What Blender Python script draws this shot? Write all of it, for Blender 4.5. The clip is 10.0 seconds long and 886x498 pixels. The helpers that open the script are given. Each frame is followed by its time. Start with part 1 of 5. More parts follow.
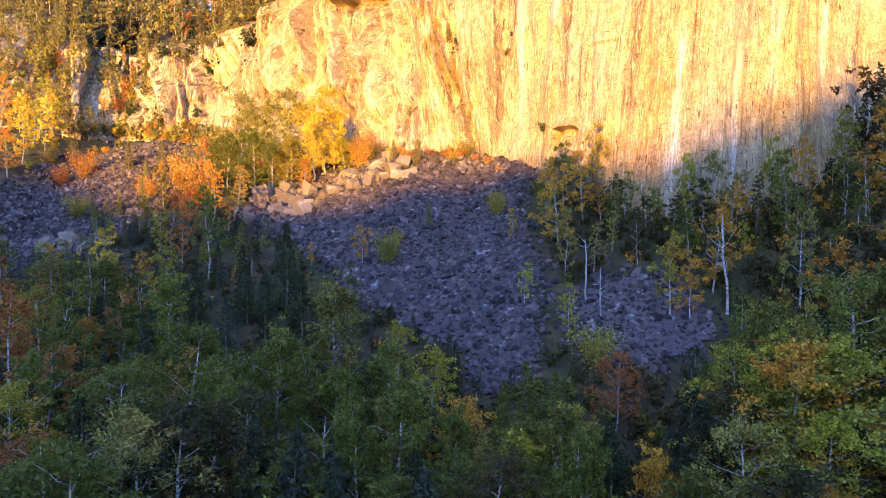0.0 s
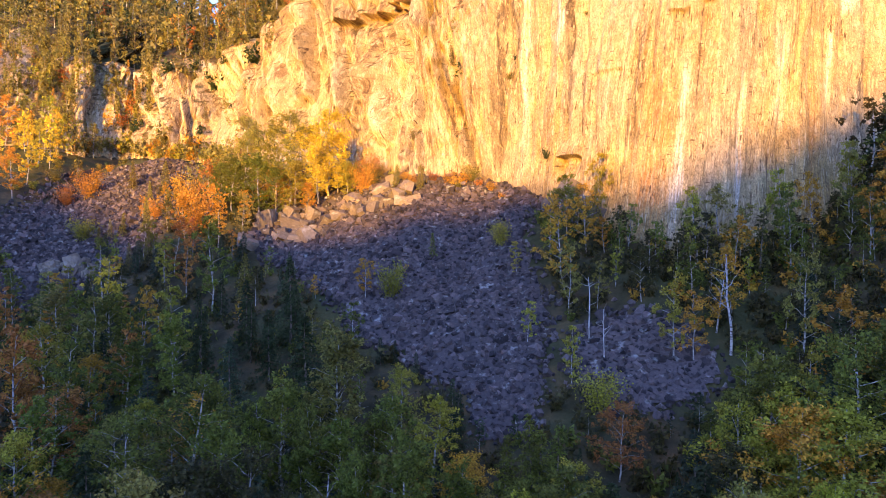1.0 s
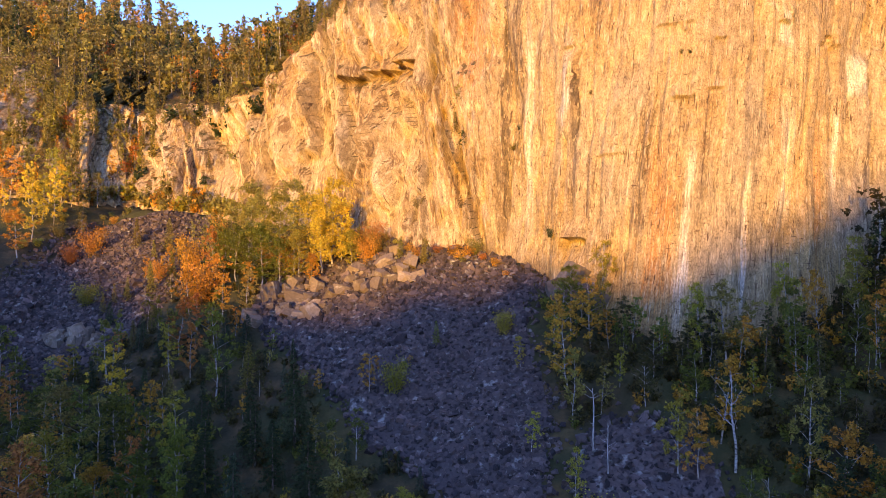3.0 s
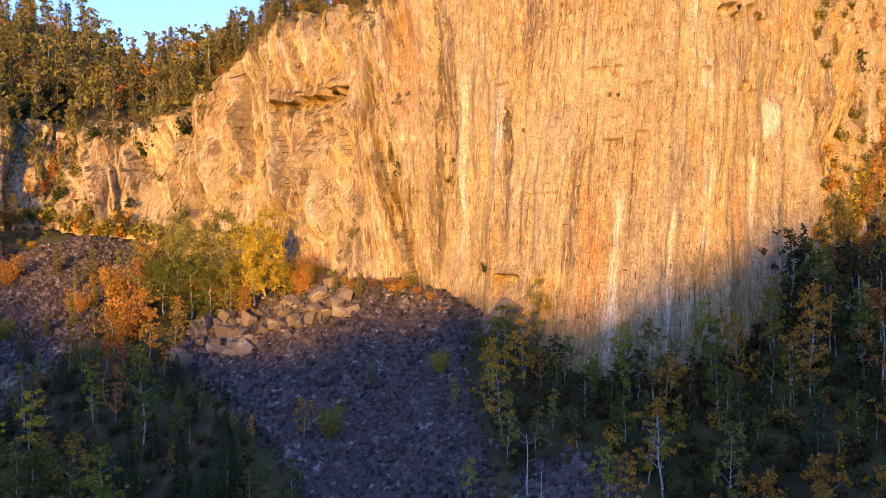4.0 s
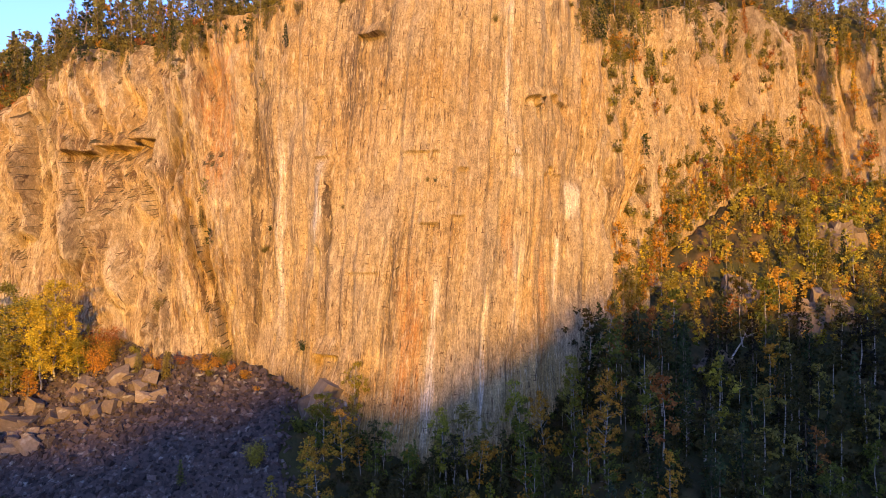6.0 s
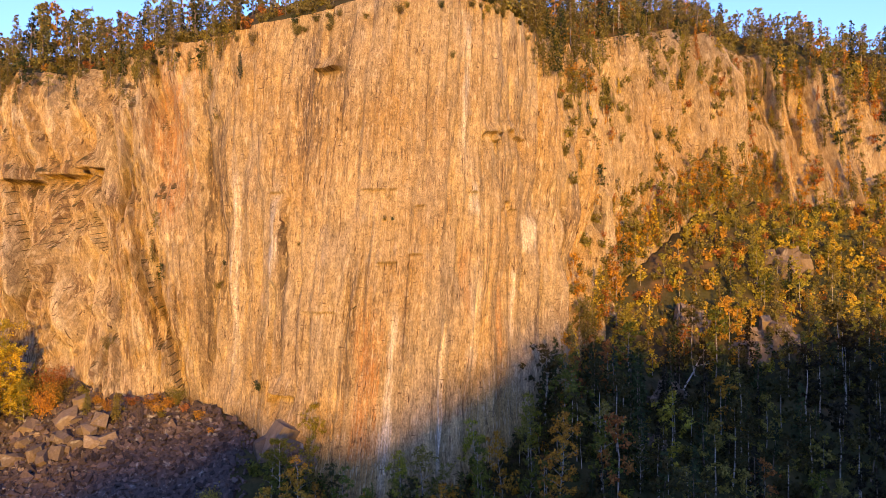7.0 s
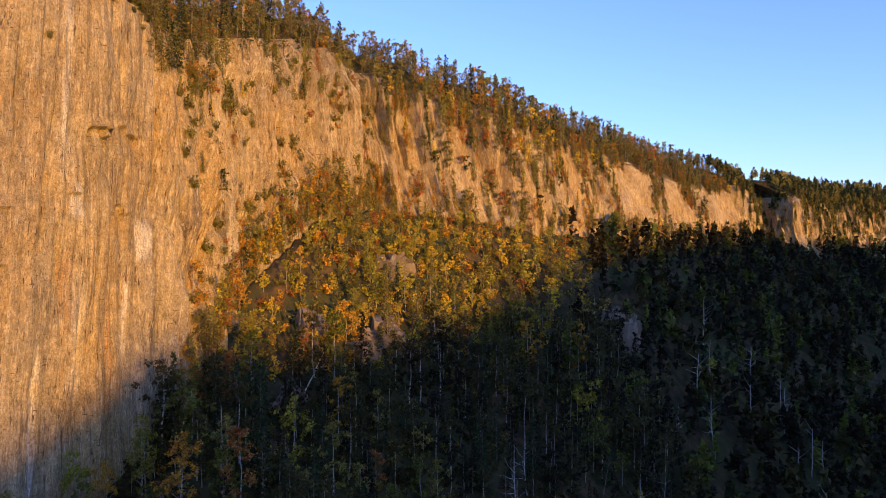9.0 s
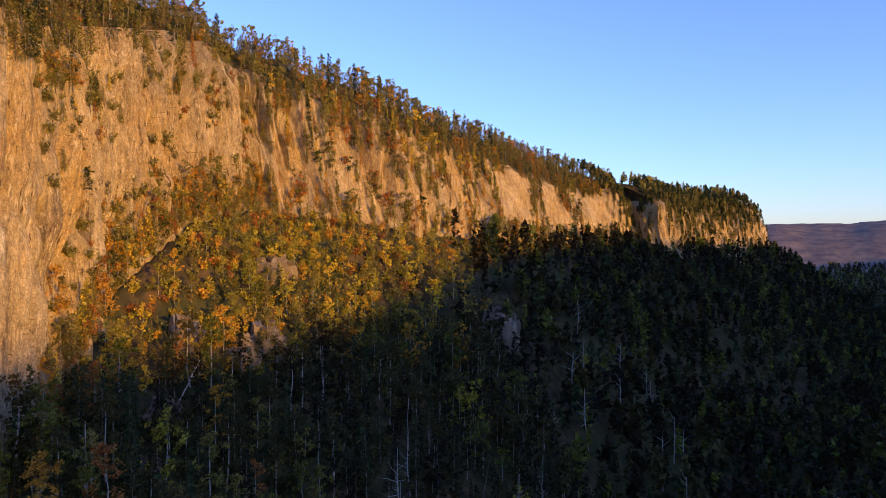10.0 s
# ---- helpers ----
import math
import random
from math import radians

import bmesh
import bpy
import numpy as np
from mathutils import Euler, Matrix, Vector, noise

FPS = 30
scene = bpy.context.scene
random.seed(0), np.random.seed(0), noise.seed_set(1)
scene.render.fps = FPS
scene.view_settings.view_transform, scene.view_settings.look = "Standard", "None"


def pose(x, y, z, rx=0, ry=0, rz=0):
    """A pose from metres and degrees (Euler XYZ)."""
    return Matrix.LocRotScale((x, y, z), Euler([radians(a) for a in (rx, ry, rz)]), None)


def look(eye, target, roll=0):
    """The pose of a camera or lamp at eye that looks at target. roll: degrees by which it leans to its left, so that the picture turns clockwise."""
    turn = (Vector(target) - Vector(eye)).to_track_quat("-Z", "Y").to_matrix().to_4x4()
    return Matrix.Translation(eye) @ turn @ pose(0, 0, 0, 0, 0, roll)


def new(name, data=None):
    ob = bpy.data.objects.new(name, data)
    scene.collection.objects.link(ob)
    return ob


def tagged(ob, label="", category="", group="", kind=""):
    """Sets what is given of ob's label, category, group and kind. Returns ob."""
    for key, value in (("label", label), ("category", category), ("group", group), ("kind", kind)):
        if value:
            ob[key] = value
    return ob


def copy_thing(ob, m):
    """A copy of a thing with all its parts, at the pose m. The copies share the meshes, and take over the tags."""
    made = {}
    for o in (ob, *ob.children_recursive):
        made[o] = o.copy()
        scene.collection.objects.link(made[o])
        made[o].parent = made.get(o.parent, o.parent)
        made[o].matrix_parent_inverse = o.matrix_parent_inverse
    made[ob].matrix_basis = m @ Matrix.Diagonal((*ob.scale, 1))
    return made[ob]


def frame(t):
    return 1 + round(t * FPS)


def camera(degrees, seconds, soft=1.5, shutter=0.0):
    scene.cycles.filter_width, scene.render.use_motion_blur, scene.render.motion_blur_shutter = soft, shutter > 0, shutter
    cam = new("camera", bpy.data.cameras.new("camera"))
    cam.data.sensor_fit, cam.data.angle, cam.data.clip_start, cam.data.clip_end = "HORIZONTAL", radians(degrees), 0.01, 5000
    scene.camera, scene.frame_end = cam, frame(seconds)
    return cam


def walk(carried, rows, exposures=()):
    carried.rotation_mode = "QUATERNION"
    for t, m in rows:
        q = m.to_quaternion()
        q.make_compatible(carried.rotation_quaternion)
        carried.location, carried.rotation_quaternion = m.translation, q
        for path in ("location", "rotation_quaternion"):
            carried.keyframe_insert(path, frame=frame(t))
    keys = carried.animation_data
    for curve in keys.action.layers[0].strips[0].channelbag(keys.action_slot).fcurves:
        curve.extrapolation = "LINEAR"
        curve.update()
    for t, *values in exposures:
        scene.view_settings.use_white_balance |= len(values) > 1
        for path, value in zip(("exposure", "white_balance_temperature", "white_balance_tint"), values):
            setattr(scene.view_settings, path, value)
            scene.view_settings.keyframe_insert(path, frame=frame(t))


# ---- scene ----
cam = camera(64.6, 10.0, 0.6)
# seconds, x, y, z, yaw, pitch, roll
PATH = [
    (0.0, -0.05, 0.02, 22.31, -0.18, 0.39, -0.01),
    (0.5, -0.02, 0.00, 24.00, 0.00, 0.32, -0.05),
    (1.0, 0.00, 0.01, 26.30, 0.13, 0.25, -0.02),
    (1.5, -0.08, 0.06, 28.94, 0.36, 0.16, -0.05),
    (2.0, -0.09, 0.13, 31.80, 0.50, 0.06, -0.05),
    (3.3, -0.02, 0.05, 39.04, 0.33, 0.01, -0.02),
    (3.5, -0.06, -0.03, 40.03, -1.05, -0.04, 0.12),
    (4.0, -0.15, -0.20, 42.37, -4.94, 0.01, 0.18),
    (4.5, -0.22, -0.26, 44.80, -9.67, 0.07, 0.22),
    (5.0, -0.29, -0.25, 47.37, -12.64, 0.13, 0.24),
    (5.5, -0.30, -0.07, 49.91, -16.71, 0.25, 0.27),
    (6.8, -0.15, -0.05, 56.80, -22.36, 0.15, 0.07),
    (7.0, 0.05, -0.10, 57.77, -23.03, 0.14, 0.24),
    (7.5, 0.18, -0.12, 58.77, -28.41, 0.02, 0.23),
    (8.0, 0.34, 0.02, 59.12, -39.74, -0.09, 0.24),
    (8.5, 0.37, 0.19, 59.15, -49.68, -0.08, 0.08),
    (9.0, 0.24, 0.25, 59.30, -53.16, -0.12, 0.00),
    (9.5, 0.30, 0.11, 59.59, -58.18, -0.17, 0.00),
    (10.0, 0.21, 0.04, 60.00, -62.60, -0.21, -0.02),
]
EXPOSE = [(0.0, 3.22), (1.0, 3.0), (2.0, 2.7), (3.3, 2.35), (4.5, 2.15), (5.5, 2.0), (7.5, 1.8), (8.5, 1.6), (10.0, 1.42)]
walk(cam, [(t, pose(x, y, z, 90 + p, r, w)) for t, x, y, z, w, p, r in PATH], [(t, stops, 6500, 44) for t, stops in EXPOSE])

# ---- world and sun ----
SUN_EL, SUN_AZ = radians(8.0), radians(18.0)      # light travels towards +y, turned to +x by SUN_AZ
LX, LY = math.sin(SUN_AZ), math.cos(SUN_AZ)
world = bpy.data.worlds.new("world")
scene.world = world
world.use_nodes = True
wn = world.node_tree.nodes
sky = wn.new("ShaderNodeTexSky")
sky.sky_type, sky.sun_disc = "NISHITA", False
sky.sun_elevation, sky.sun_rotation = SUN_EL, math.pi + SUN_AZ
sky.air_density, sky.dust_density, sky.ozone_density = 1.0, 0.4, 4.5
wn["Background"].inputs["Strength"].default_value = 0.15
world.node_tree.links.new(sky.outputs[0], wn["Background"].inputs["Color"])
sun = new("sun", bpy.data.lights.new("sun", "SUN"))
sun.data.energy, sun.data.angle, sun.data.color = 2.15, radians(0.8), (1.0, 0.61, 0.034)
sun.matrix_world = look((0, 0, 200), (LX * math.cos(SUN_EL), LY * math.cos(SUN_EL), 200 - math.sin(SUN_EL)))
# ---- noise on arrays ----
def hash01(i, j, k=0):
    h = (np.asarray(i).astype(np.int64) * 73856093) ^ (np.asarray(j).astype(np.int64) * 19349663) ^ (np.int64(k) * 83492791)
    h = (h ^ (h >> 13)) * 1274126177 & 0x7FFFFFFF
    h = (h ^ (h >> 15)) * 668265263 & 0x7FFFFFFF
    return ((h ^ (h >> 11)) & 0xFFFFF) / 1048575.0


def vnoise(x, y, seed=0):
    """Smooth value noise in 0..1."""
    x, y = np.asarray(x, float), np.asarray(y, float)
    i, j = np.floor(x), np.floor(y)
    fx, fy = x - i, y - j
    fx, fy = fx * fx * fx * (fx * (6 * fx - 15) + 10), fy * fy * fy * (fy * (6 * fy - 15) + 10)
    a, b = hash01(i, j, seed), hash01(i + 1, j, seed)
    c, d = hash01(i, j + 1, seed), hash01(i + 1, j + 1, seed)
    return (a * (1 - fx) + b * fx) * (1 - fy) + (c * (1 - fx) + d * fx) * fy


def fbm(x, y, seed=0, octaves=4):
    out, amp = 0, 0.5
    for o in range(octaves):
        out = out + amp * (vnoise(x * 2 ** o, y * 2 ** o, seed + 7 * o) - 0.5)
        amp *= 0.5
    return out


# ---- plan of the escarpment: foot x, y, z and rim x, y, z, from west to east ----
PLAN_W = [(-2500, -200, 60, -2500, 200, 110), (-400, 120, 62, -420, 230, 112), (-150, 146, 58, -150, 205, 100),
          (-104, 142, 50, -108, 184, 88), (-86, 143, 48, -92, 166, 74), (-78, 147, 47, -84, 168, 73), (-72.5, 160, 48, -79.5, 177, 74),
          (-63.5, 146.5, 46, -72, 164, 72.5), (-56, 142, 45, -60, 158, 71.5), (-50, 144, 45, -51, 157, 71), (-43.5, 137.5, 42.8, -42.5, 147, 73), (-35, 135, 42.5, -34, 146, 79)]
PLAN_M = [(-30, 126, 42, -29, 147, 86.5), (-22, 122.5, 41, -22, 140, 88), (-13, 118, 40, -14, 134.5, 89.5), (-5, 107.5, 38, -6, 130, 90.5),
          (3, 105, 37.5, 1, 124, 91.5), (8, 103, 36.5, 8, 116, 91.5), (12, 98, 35, 14, 107, 91.5), (17, 90, 31, 23, 99, 92.5),
          (21.5, 84.5, 28, 31, 92, 94), (30, 81, 25.5, 39, 91, 95), (42, 83.5, 28.5, 48, 92, 95), (52, 87, 33, 59, 98, 93)]
PLAN_E = [(60, 90, 39, 71, 106, 95), (78, 101, 53, 88, 115, 101), (100, 108, 65, 107, 121, 106.5), (118, 110, 68, 119, 119, 105),
          (126, 114, 68, 129, 124, 105), (145, 105, 67, 147, 113, 101), (175, 97, 64, 176, 104, 97), (214, 90, 62, 216, 98, 92),
          (280, 88, 60, 284, 99, 89), (338, 82, 62, 340, 91, 88), (346, 79, 61, 348, 85, 89), (362, 79, 60, 364, 86, 89), (366, 104, 62, 370, 112, 86), (376, 92, 60, 379, 99, 86), (400, 83, 58, 404, 89, 86),
          (393, 68, 56, 397, 73, 86), (424, 59, 55, 427, 66, 88), (470, 60, 56, 472, 68, 88), (500, 46, 56, 502, 54, 88), (550, 24, 56, 552, 31, 89), (575, 60, 56, 577, 70, 88),
          (660, 300, 56, 650, 310, 92), (900, 2500, 50, 880, 2500, 90)]
PLAN = np.array(PLAN_W + PLAN_M + PLAN_E, float)
FLOOR = -6.0


def foot_distance(x, y, steep=None):
    """Distance from the foot line, positive out in the valley, and the height of the ground that slopes down from the foot."""
    x, y = np.asarray(x, float), np.asarray(y, float)
    steep = 0.62 if steep is None else steep
    best, high, side = np.full(x.shape, 1e9), np.full(x.shape, -1e9), np.ones(x.shape)
    for a, b in zip(PLAN[:-1], PLAN[1:]):
        ex, ey = b[0] - a[0], b[1] - a[1]
        f = np.clip(((x - a[0]) * ex + (y - a[1]) * ey) / (ex * ex + ey * ey), 0, 1)
        dx, dy = x - a[0] - f * ex, y - a[1] - f * ey
        d = np.hypot(dx, dy)
        near = d < best
        best, high = np.where(near, d, best), np.maximum(high, a[2] + f * (b[2] - a[2]) - steep * d)
        side = np.where(near, np.where(ex * dy - ey * dx > 0, -1.0, 1.0), side)
    return best * side, high


def ground_height(x, y):
    d, high = foot_distance(x, y, np.interp(x, (52, 76, 220, 320), (0.62, 1.0, 0.95, 0.7)))
    out = np.maximum(d, 0)
    raw = (high - FLOOR) / 6.0
    z = FLOOR + 6.0 * np.where(raw > 30, raw, np.log1p(np.exp(np.minimum(raw, 30))))
    bumps = 2.6 * fbm(x / 14.0, y / 14.0, 3) + 0.7 * fbm(x / 2.5, y / 2.5, 9, 3)
    z = z + bumps * np.clip(out / 8.0, 0.15, 1) - 2.0 * np.clip(-d, 0, 3)
    return z
# ---- materials ----
def mat(name, rough=0.9, spec=0.2):
    m = bpy.data.materials.new(name)
    m.use_nodes = True
    b = m.node_tree.nodes["Principled BSDF"]
    b.inputs["Roughness"].default_value = rough
    b.inputs["Specular IOR Level"].default_value = spec
    return m, m.node_tree.nodes, m.node_tree.links, b


def put(n, l, socket, value):
    """Set a socket to a number, a colour or another node's output."""
    if hasattr(value, "is_output"):
        l.new(value, socket)
    else:
        socket.default_value = (*value, 1.0) if isinstance(value, tuple) and len(value) == 3 and socket.type == "RGBA" else value


def tex(n, l, coord, scale, detail=4.0, rough=0.55, stretch=(1, 1, 1), kind="noise", turn=(0, 0, 0)):
    mp = n.new("ShaderNodeMapping")
    mp.inputs["Scale"].default_value = stretch
    mp.inputs["Location"].default_value = turn
    l.new(coord, mp.inputs["Vector"])
    if kind == "noise":
        t = n.new("ShaderNodeTexNoise")
        t.inputs["Detail"].default_value, t.inputs["Roughness"].default_value = detail, rough
    else:
        t = n.new("ShaderNodeTexVoronoi")
        t.feature = kind
    t.inputs["Scale"].default_value = scale
    l.new(mp.outputs[0], t.inputs["Vector"])
    return t.outputs[0]


def ramp(n, l, value, *stops):
    r = n.new("ShaderNodeValToRGB")
    e = r.color_ramp.elements
    while len(e) < len(stops):
        e.new(0.5)
    for el, (p, c) in zip(e, stops):
        el.position, el.color = p, (*((c, c, c) if isinstance(c, (int, float)) else c), 1)
    l.new(value, r.inputs[0])
    return r.outputs[0]


def mix(n, l, fac, a, b, how="MIX"):
    m = n.new("ShaderNodeMix")
    m.data_type, m.blend_type = "RGBA", how
    put(n, l, m.inputs[0], fac)
    put(n, l, m.inputs[6], a)
    put(n, l, m.inputs[7], b)
    return m.outputs[2]


def math_node(n, l, op, a, b=0.0):
    m = n.new("ShaderNodeMath")
    m.operation = op
    put(n, l, m.inputs[0], a)
    put(n, l, m.inputs[1], b)
    return m.outputs[0]


def relief(n, l, bsdf, height, strength, distance):
    b = n.new("ShaderNodeBump")
    b.inputs["Strength"].default_value, b.inputs["Distance"].default_value = strength, distance
    l.new(height, b.inputs["Height"])
    l.new(b.outputs[0], bsdf.inputs["Normal"])


def rock_face_material():
    m, n, l, b = mat("cliff_granite", 0.82, 0.25)
    uv = n.new("ShaderNodeUVMap").outputs[0]              # metres along the wall and up it
    pos = n.new("ShaderNodeTexCoord").outputs["Object"]
    place = n.new("ShaderNodeSeparateXYZ")
    l.new(uv, place.inputs[0])
    along_wall, height = place.outputs[0], place.outputs[1]
    base = ramp(n, l, tex(n, l, pos, 0.11, 5, 0.6), (0.36, (0.36, 0.244, 0.113)), (0.48, (0.435, 0.309, 0.152)), (0.62, (0.487, 0.355, 0.188)))
    zone = tex(n, l, uv, 0.06, 3, 0.5, (1, 0.5, 1), "noise", (7, 3, 0))
    base = mix(n, l, ramp(n, l, zone, (0.40, 0.6), (0.52, 0.0)), base, (0.44, 0.27, 0.092))            # warm rusty parts
    grey = tex(n, l, uv, 0.09, 4, 0.55, (1, 0.4, 1), "noise", (23, 9, 0))
    base = mix(n, l, ramp(n, l, grey, (0.50, 0.0), (0.60, 0.65)), base, (0.36, 0.285, 0.195))               # grey parts
    lines = tex(n, l, uv, 3.2, 6, 0.8, (1, 0.012, 1), "noise", (71, 5, 0))
    field = ramp(n, l, tex(n, l, uv, 0.13, 6, 0.65, (1, 0.35, 1), "noise", (91, 47, 0)), (0.47, 0.0), (0.58, 0.9))
    base = mix(n, l, field, base, ramp(n, l, lines, (0.35, 0.5), (0.46, 0.94), (0.56, 1.06), (0.66, 1.3)), "MULTIPLY")   # thin run-off lines
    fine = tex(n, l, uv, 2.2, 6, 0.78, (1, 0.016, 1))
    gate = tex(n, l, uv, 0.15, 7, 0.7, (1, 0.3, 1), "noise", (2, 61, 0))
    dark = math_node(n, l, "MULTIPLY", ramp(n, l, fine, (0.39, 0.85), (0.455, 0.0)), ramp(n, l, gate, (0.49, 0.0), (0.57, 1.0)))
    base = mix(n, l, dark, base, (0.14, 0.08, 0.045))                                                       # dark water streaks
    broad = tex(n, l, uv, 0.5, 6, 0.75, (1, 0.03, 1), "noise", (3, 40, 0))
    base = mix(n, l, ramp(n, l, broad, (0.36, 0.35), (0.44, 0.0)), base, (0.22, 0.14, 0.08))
    pale = tex(n, l, uv, 2.4, 6, 0.78, (1, 0.014, 1), "noise", (31, 4, 0))
    light = math_node(n, l, "MULTIPLY", ramp(n, l, pale, (0.54, 0.0), (0.63, 0.8)), ramp(n, l, gate, (0.42, 1.0), (0.54, 0.0)))
    base = mix(n, l, light, base, (0.62, 0.50, 0.32))                                                       # pale mineral streaks
    lean = n.new("ShaderNodeCombineXYZ")
    l.new(math_node(n, l, "ADD", along_wall, math_node(n, l, "MULTIPLY", height, 0.2)), lean.inputs[0])
    l.new(height, lean.inputs[1])
    rough_west = ramp(n, l, math_node(n, l, "DIVIDE", math_node(n, l, "SUBTRACT", 2551.0, along_wall), 8.0), (0.1, 0.0), (0.5, 1.0))
    flute = tex(n, l, lean.outputs[0], 0.62, 7, 0.72, (1, 0.13, 1), "noise", (29, 3, 0))
    base = mix(n, l, math_node(n, l, "MULTIPLY", rough_west, ramp(n, l, flute, (0.415, 0.85), (0.455, 0.0))), base, (0.20, 0.12, 0.062))    # brown weathering, which also paints in the flutes' shaded sides
    base = mix(n, l, math_node(n, l, "MULTIPLY", rough_west, ramp(n, l, flute, (0.545, 0.0), (0.59, 0.7))), base, (0.66, 0.53, 0.34))    # pale fresh faces, which also paint in the flutes' highlights
    wobble = tex(n, l, uv, 0.5, 4, 0.6, (1, 0.25, 1), "noise", (9, 9, 0))
    edge = tex(n, l, uv, 1.6, 5, 0.7, (1, 0.06, 1), "noise", (17, 2, 0))

    spotty = ramp(n, l, tex(n, l, uv, 3.6, 5, 0.7, (1, 0.05, 1), "noise", (41, 8, 0)), (0.40, 0.12), (0.56, 1.0))

    def stain(base, s0, z0, z1, wide, colour, most):
        off = math_node(n, l, "ABSOLUTE", math_node(n, l, "ADD", math_node(n, l, "SUBTRACT", along_wall, s0), math_node(n, l, "MULTIPLY", math_node(n, l, "SUBTRACT", wobble, 0.5), 2.2 * wide)))
        off = math_node(n, l, "ADD", math_node(n, l, "DIVIDE", off, wide), math_node(n, l, "MULTIPLY", math_node(n, l, "SUBTRACT", edge, 0.5), 3.0))
        tip = math_node(n, l, "DIVIDE", math_node(n, l, "ABSOLUTE", math_node(n, l, "SUBTRACT", height, (z0 + z1) / 2)), (z1 - z0) / 2)
        share = math_node(n, l, "MULTIPLY", math_node(n, l, "MULTIPLY", ramp(n, l, off, (0.35, most), (1.0, 0.0)), spotty), ramp(n, l, tip, (0.6, 1.0), (1.0, 0.0)))
        return mix(n, l, share, base, colour)

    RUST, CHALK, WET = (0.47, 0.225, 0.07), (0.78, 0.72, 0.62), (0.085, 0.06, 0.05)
    rust = ((2574.3, 26, 52, 2.4, 0.9), (2596.4, 34, 55, 0.8, 0.8), (2589, 48, 60, 1.2, 0.5), (2545.4, 58, 92, 2.8, 0.8))
    chalk = ((2577.4, 26, 52, 0.7, 0.85), (2585.2, 28, 50, 0.6, 0.9), (2591, 40, 57, 1.6, 0.55), (2560.4, 53, 66, 1.0, 0.9), (2599.5, 44, 56, 0.5, 0.8), (2602.4, 57, 63.4, 1.4, 0.8), (2587.4, 68, 93, 1.3, 0.6), (2589.8, 62.5, 67.5, 1.4, 0.7), (2553.6, 38, 74, 0.9, 0.6))
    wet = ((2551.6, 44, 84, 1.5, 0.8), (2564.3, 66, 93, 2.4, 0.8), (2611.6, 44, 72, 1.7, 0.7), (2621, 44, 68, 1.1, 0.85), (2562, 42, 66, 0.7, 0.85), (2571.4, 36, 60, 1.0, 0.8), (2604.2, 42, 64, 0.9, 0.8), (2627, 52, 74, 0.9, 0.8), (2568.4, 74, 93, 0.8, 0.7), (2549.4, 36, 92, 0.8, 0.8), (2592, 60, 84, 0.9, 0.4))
    for s0, z0, z1, wide, most, colour in [(*q, RUST) for q in rust] + [(*q, CHALK) for q in chalk] + [(*q, WET) for q in wet]:
        base = stain(base, s0, z0, z1, wide, colour, most)
    patch = tex(n, l, pos, 0.4, 6, 0.65)
    base = mix(n, l, ramp(n, l, patch, (0.57, 0.0), (0.67, 0.4)), base, (0.33, 0.26, 0.19))            # lichen
    blotch = tex(n, l, pos, 1.1, 8, 0.74, (1, 1, 0.5))
    base = mix(n, l, 0.7, base, ramp(n, l, blotch, (0.39, 0.55), (0.465, 0.95), (0.545, 1.07), (0.61, 1.45)), "MULTIPLY")
    grain = tex(n, l, pos, 5.0, 7, 0.85, (1, 1, 0.6))
    base = mix(n, l, 0.75, base, ramp(n, l, grain, (0.41, 0.4), (0.465, 0.92), (0.535, 1.06), (0.59, 1.7)), "MULTIPLY")
    where = ramp(n, l, tex(n, l, uv, 0.22, 5, 0.6, (1, 0.6, 1), "noise", (19, 33, 0)), (0.42, 0.0), (0.54, 1.0))
    ticks = tex(n, l, uv, 3.6, 4, 0.65, (1, 0.09, 1), "noise", (13, 6, 0))
    base = mix(n, l, math_node(n, l, "MULTIPLY", where, ramp(n, l, ticks, (0.375, 0.95), (0.405, 0.0))), base, (0.10, 0.055, 0.03))   # short open cracks
    base = mix(n, l, ramp(n, l, tex(n, l, uv, 4.2, 4, 0.65, (1, 0.12, 1), "noise", (83, 16, 0)), (0.575, 0.0), (0.62, 0.8)), base, (0.66, 0.53, 0.34))   # short pale dashes, painted in as highlights on the rock
    base = mix(n, l, math_node(n, l, "MULTIPLY", math_node(n, l, "SUBTRACT", 1.0, rough_west), ramp(n, l, tex(n, l, uv, 1.5, 3, 0.6, (0.5, 2.2, 1), "noise", (37, 71, 0)), (0.32, 0.85), (0.34, 0.0))), base, (0.12, 0.07, 0.04))   # level breaks
    crack = tex(n, l, uv, 0.42, 3, 0.5, (1, 0.13, 1), "DISTANCE_TO_EDGE")
    wavy = tex(n, l, uv, 0.7, 4, 0.6, (1, 0.3, 1), "noise", (5, 5, 0))
    split = math_node(n, l, "ADD", crack, math_node(n, l, "MULTIPLY", wavy, 0.2))
    base = mix(n, l, math_node(n, l, "MULTIPLY", math_node(n, l, "SUBTRACT", where, rough_west), ramp(n, l, split, (0.070, 0.8), (0.082, 0.0))), base, (0.09, 0.05, 0.03))    # open joints
    east = math_node(n, l, "DIVIDE", math_node(n, l, "SUBTRACT", along_wall, 2610.0), 80.0)
    brown_patch = math_node(n, l, "MULTIPLY", ramp(n, l, east, (0.0, 0.0), (1.0, 1.0)), ramp(n, l, tex(n, l, uv, 0.35, 7, 0.72, (1, 0.3, 1), "noise", (51, 27, 0)), (0.40, 0.6), (0.58, 0.0)))
    base = mix(n, l, brown_patch, base, (0.23, 0.155, 0.085))                                                     # browner patches, spreading over the eastern walls
    up = n.new("ShaderNodeSeparateXYZ")
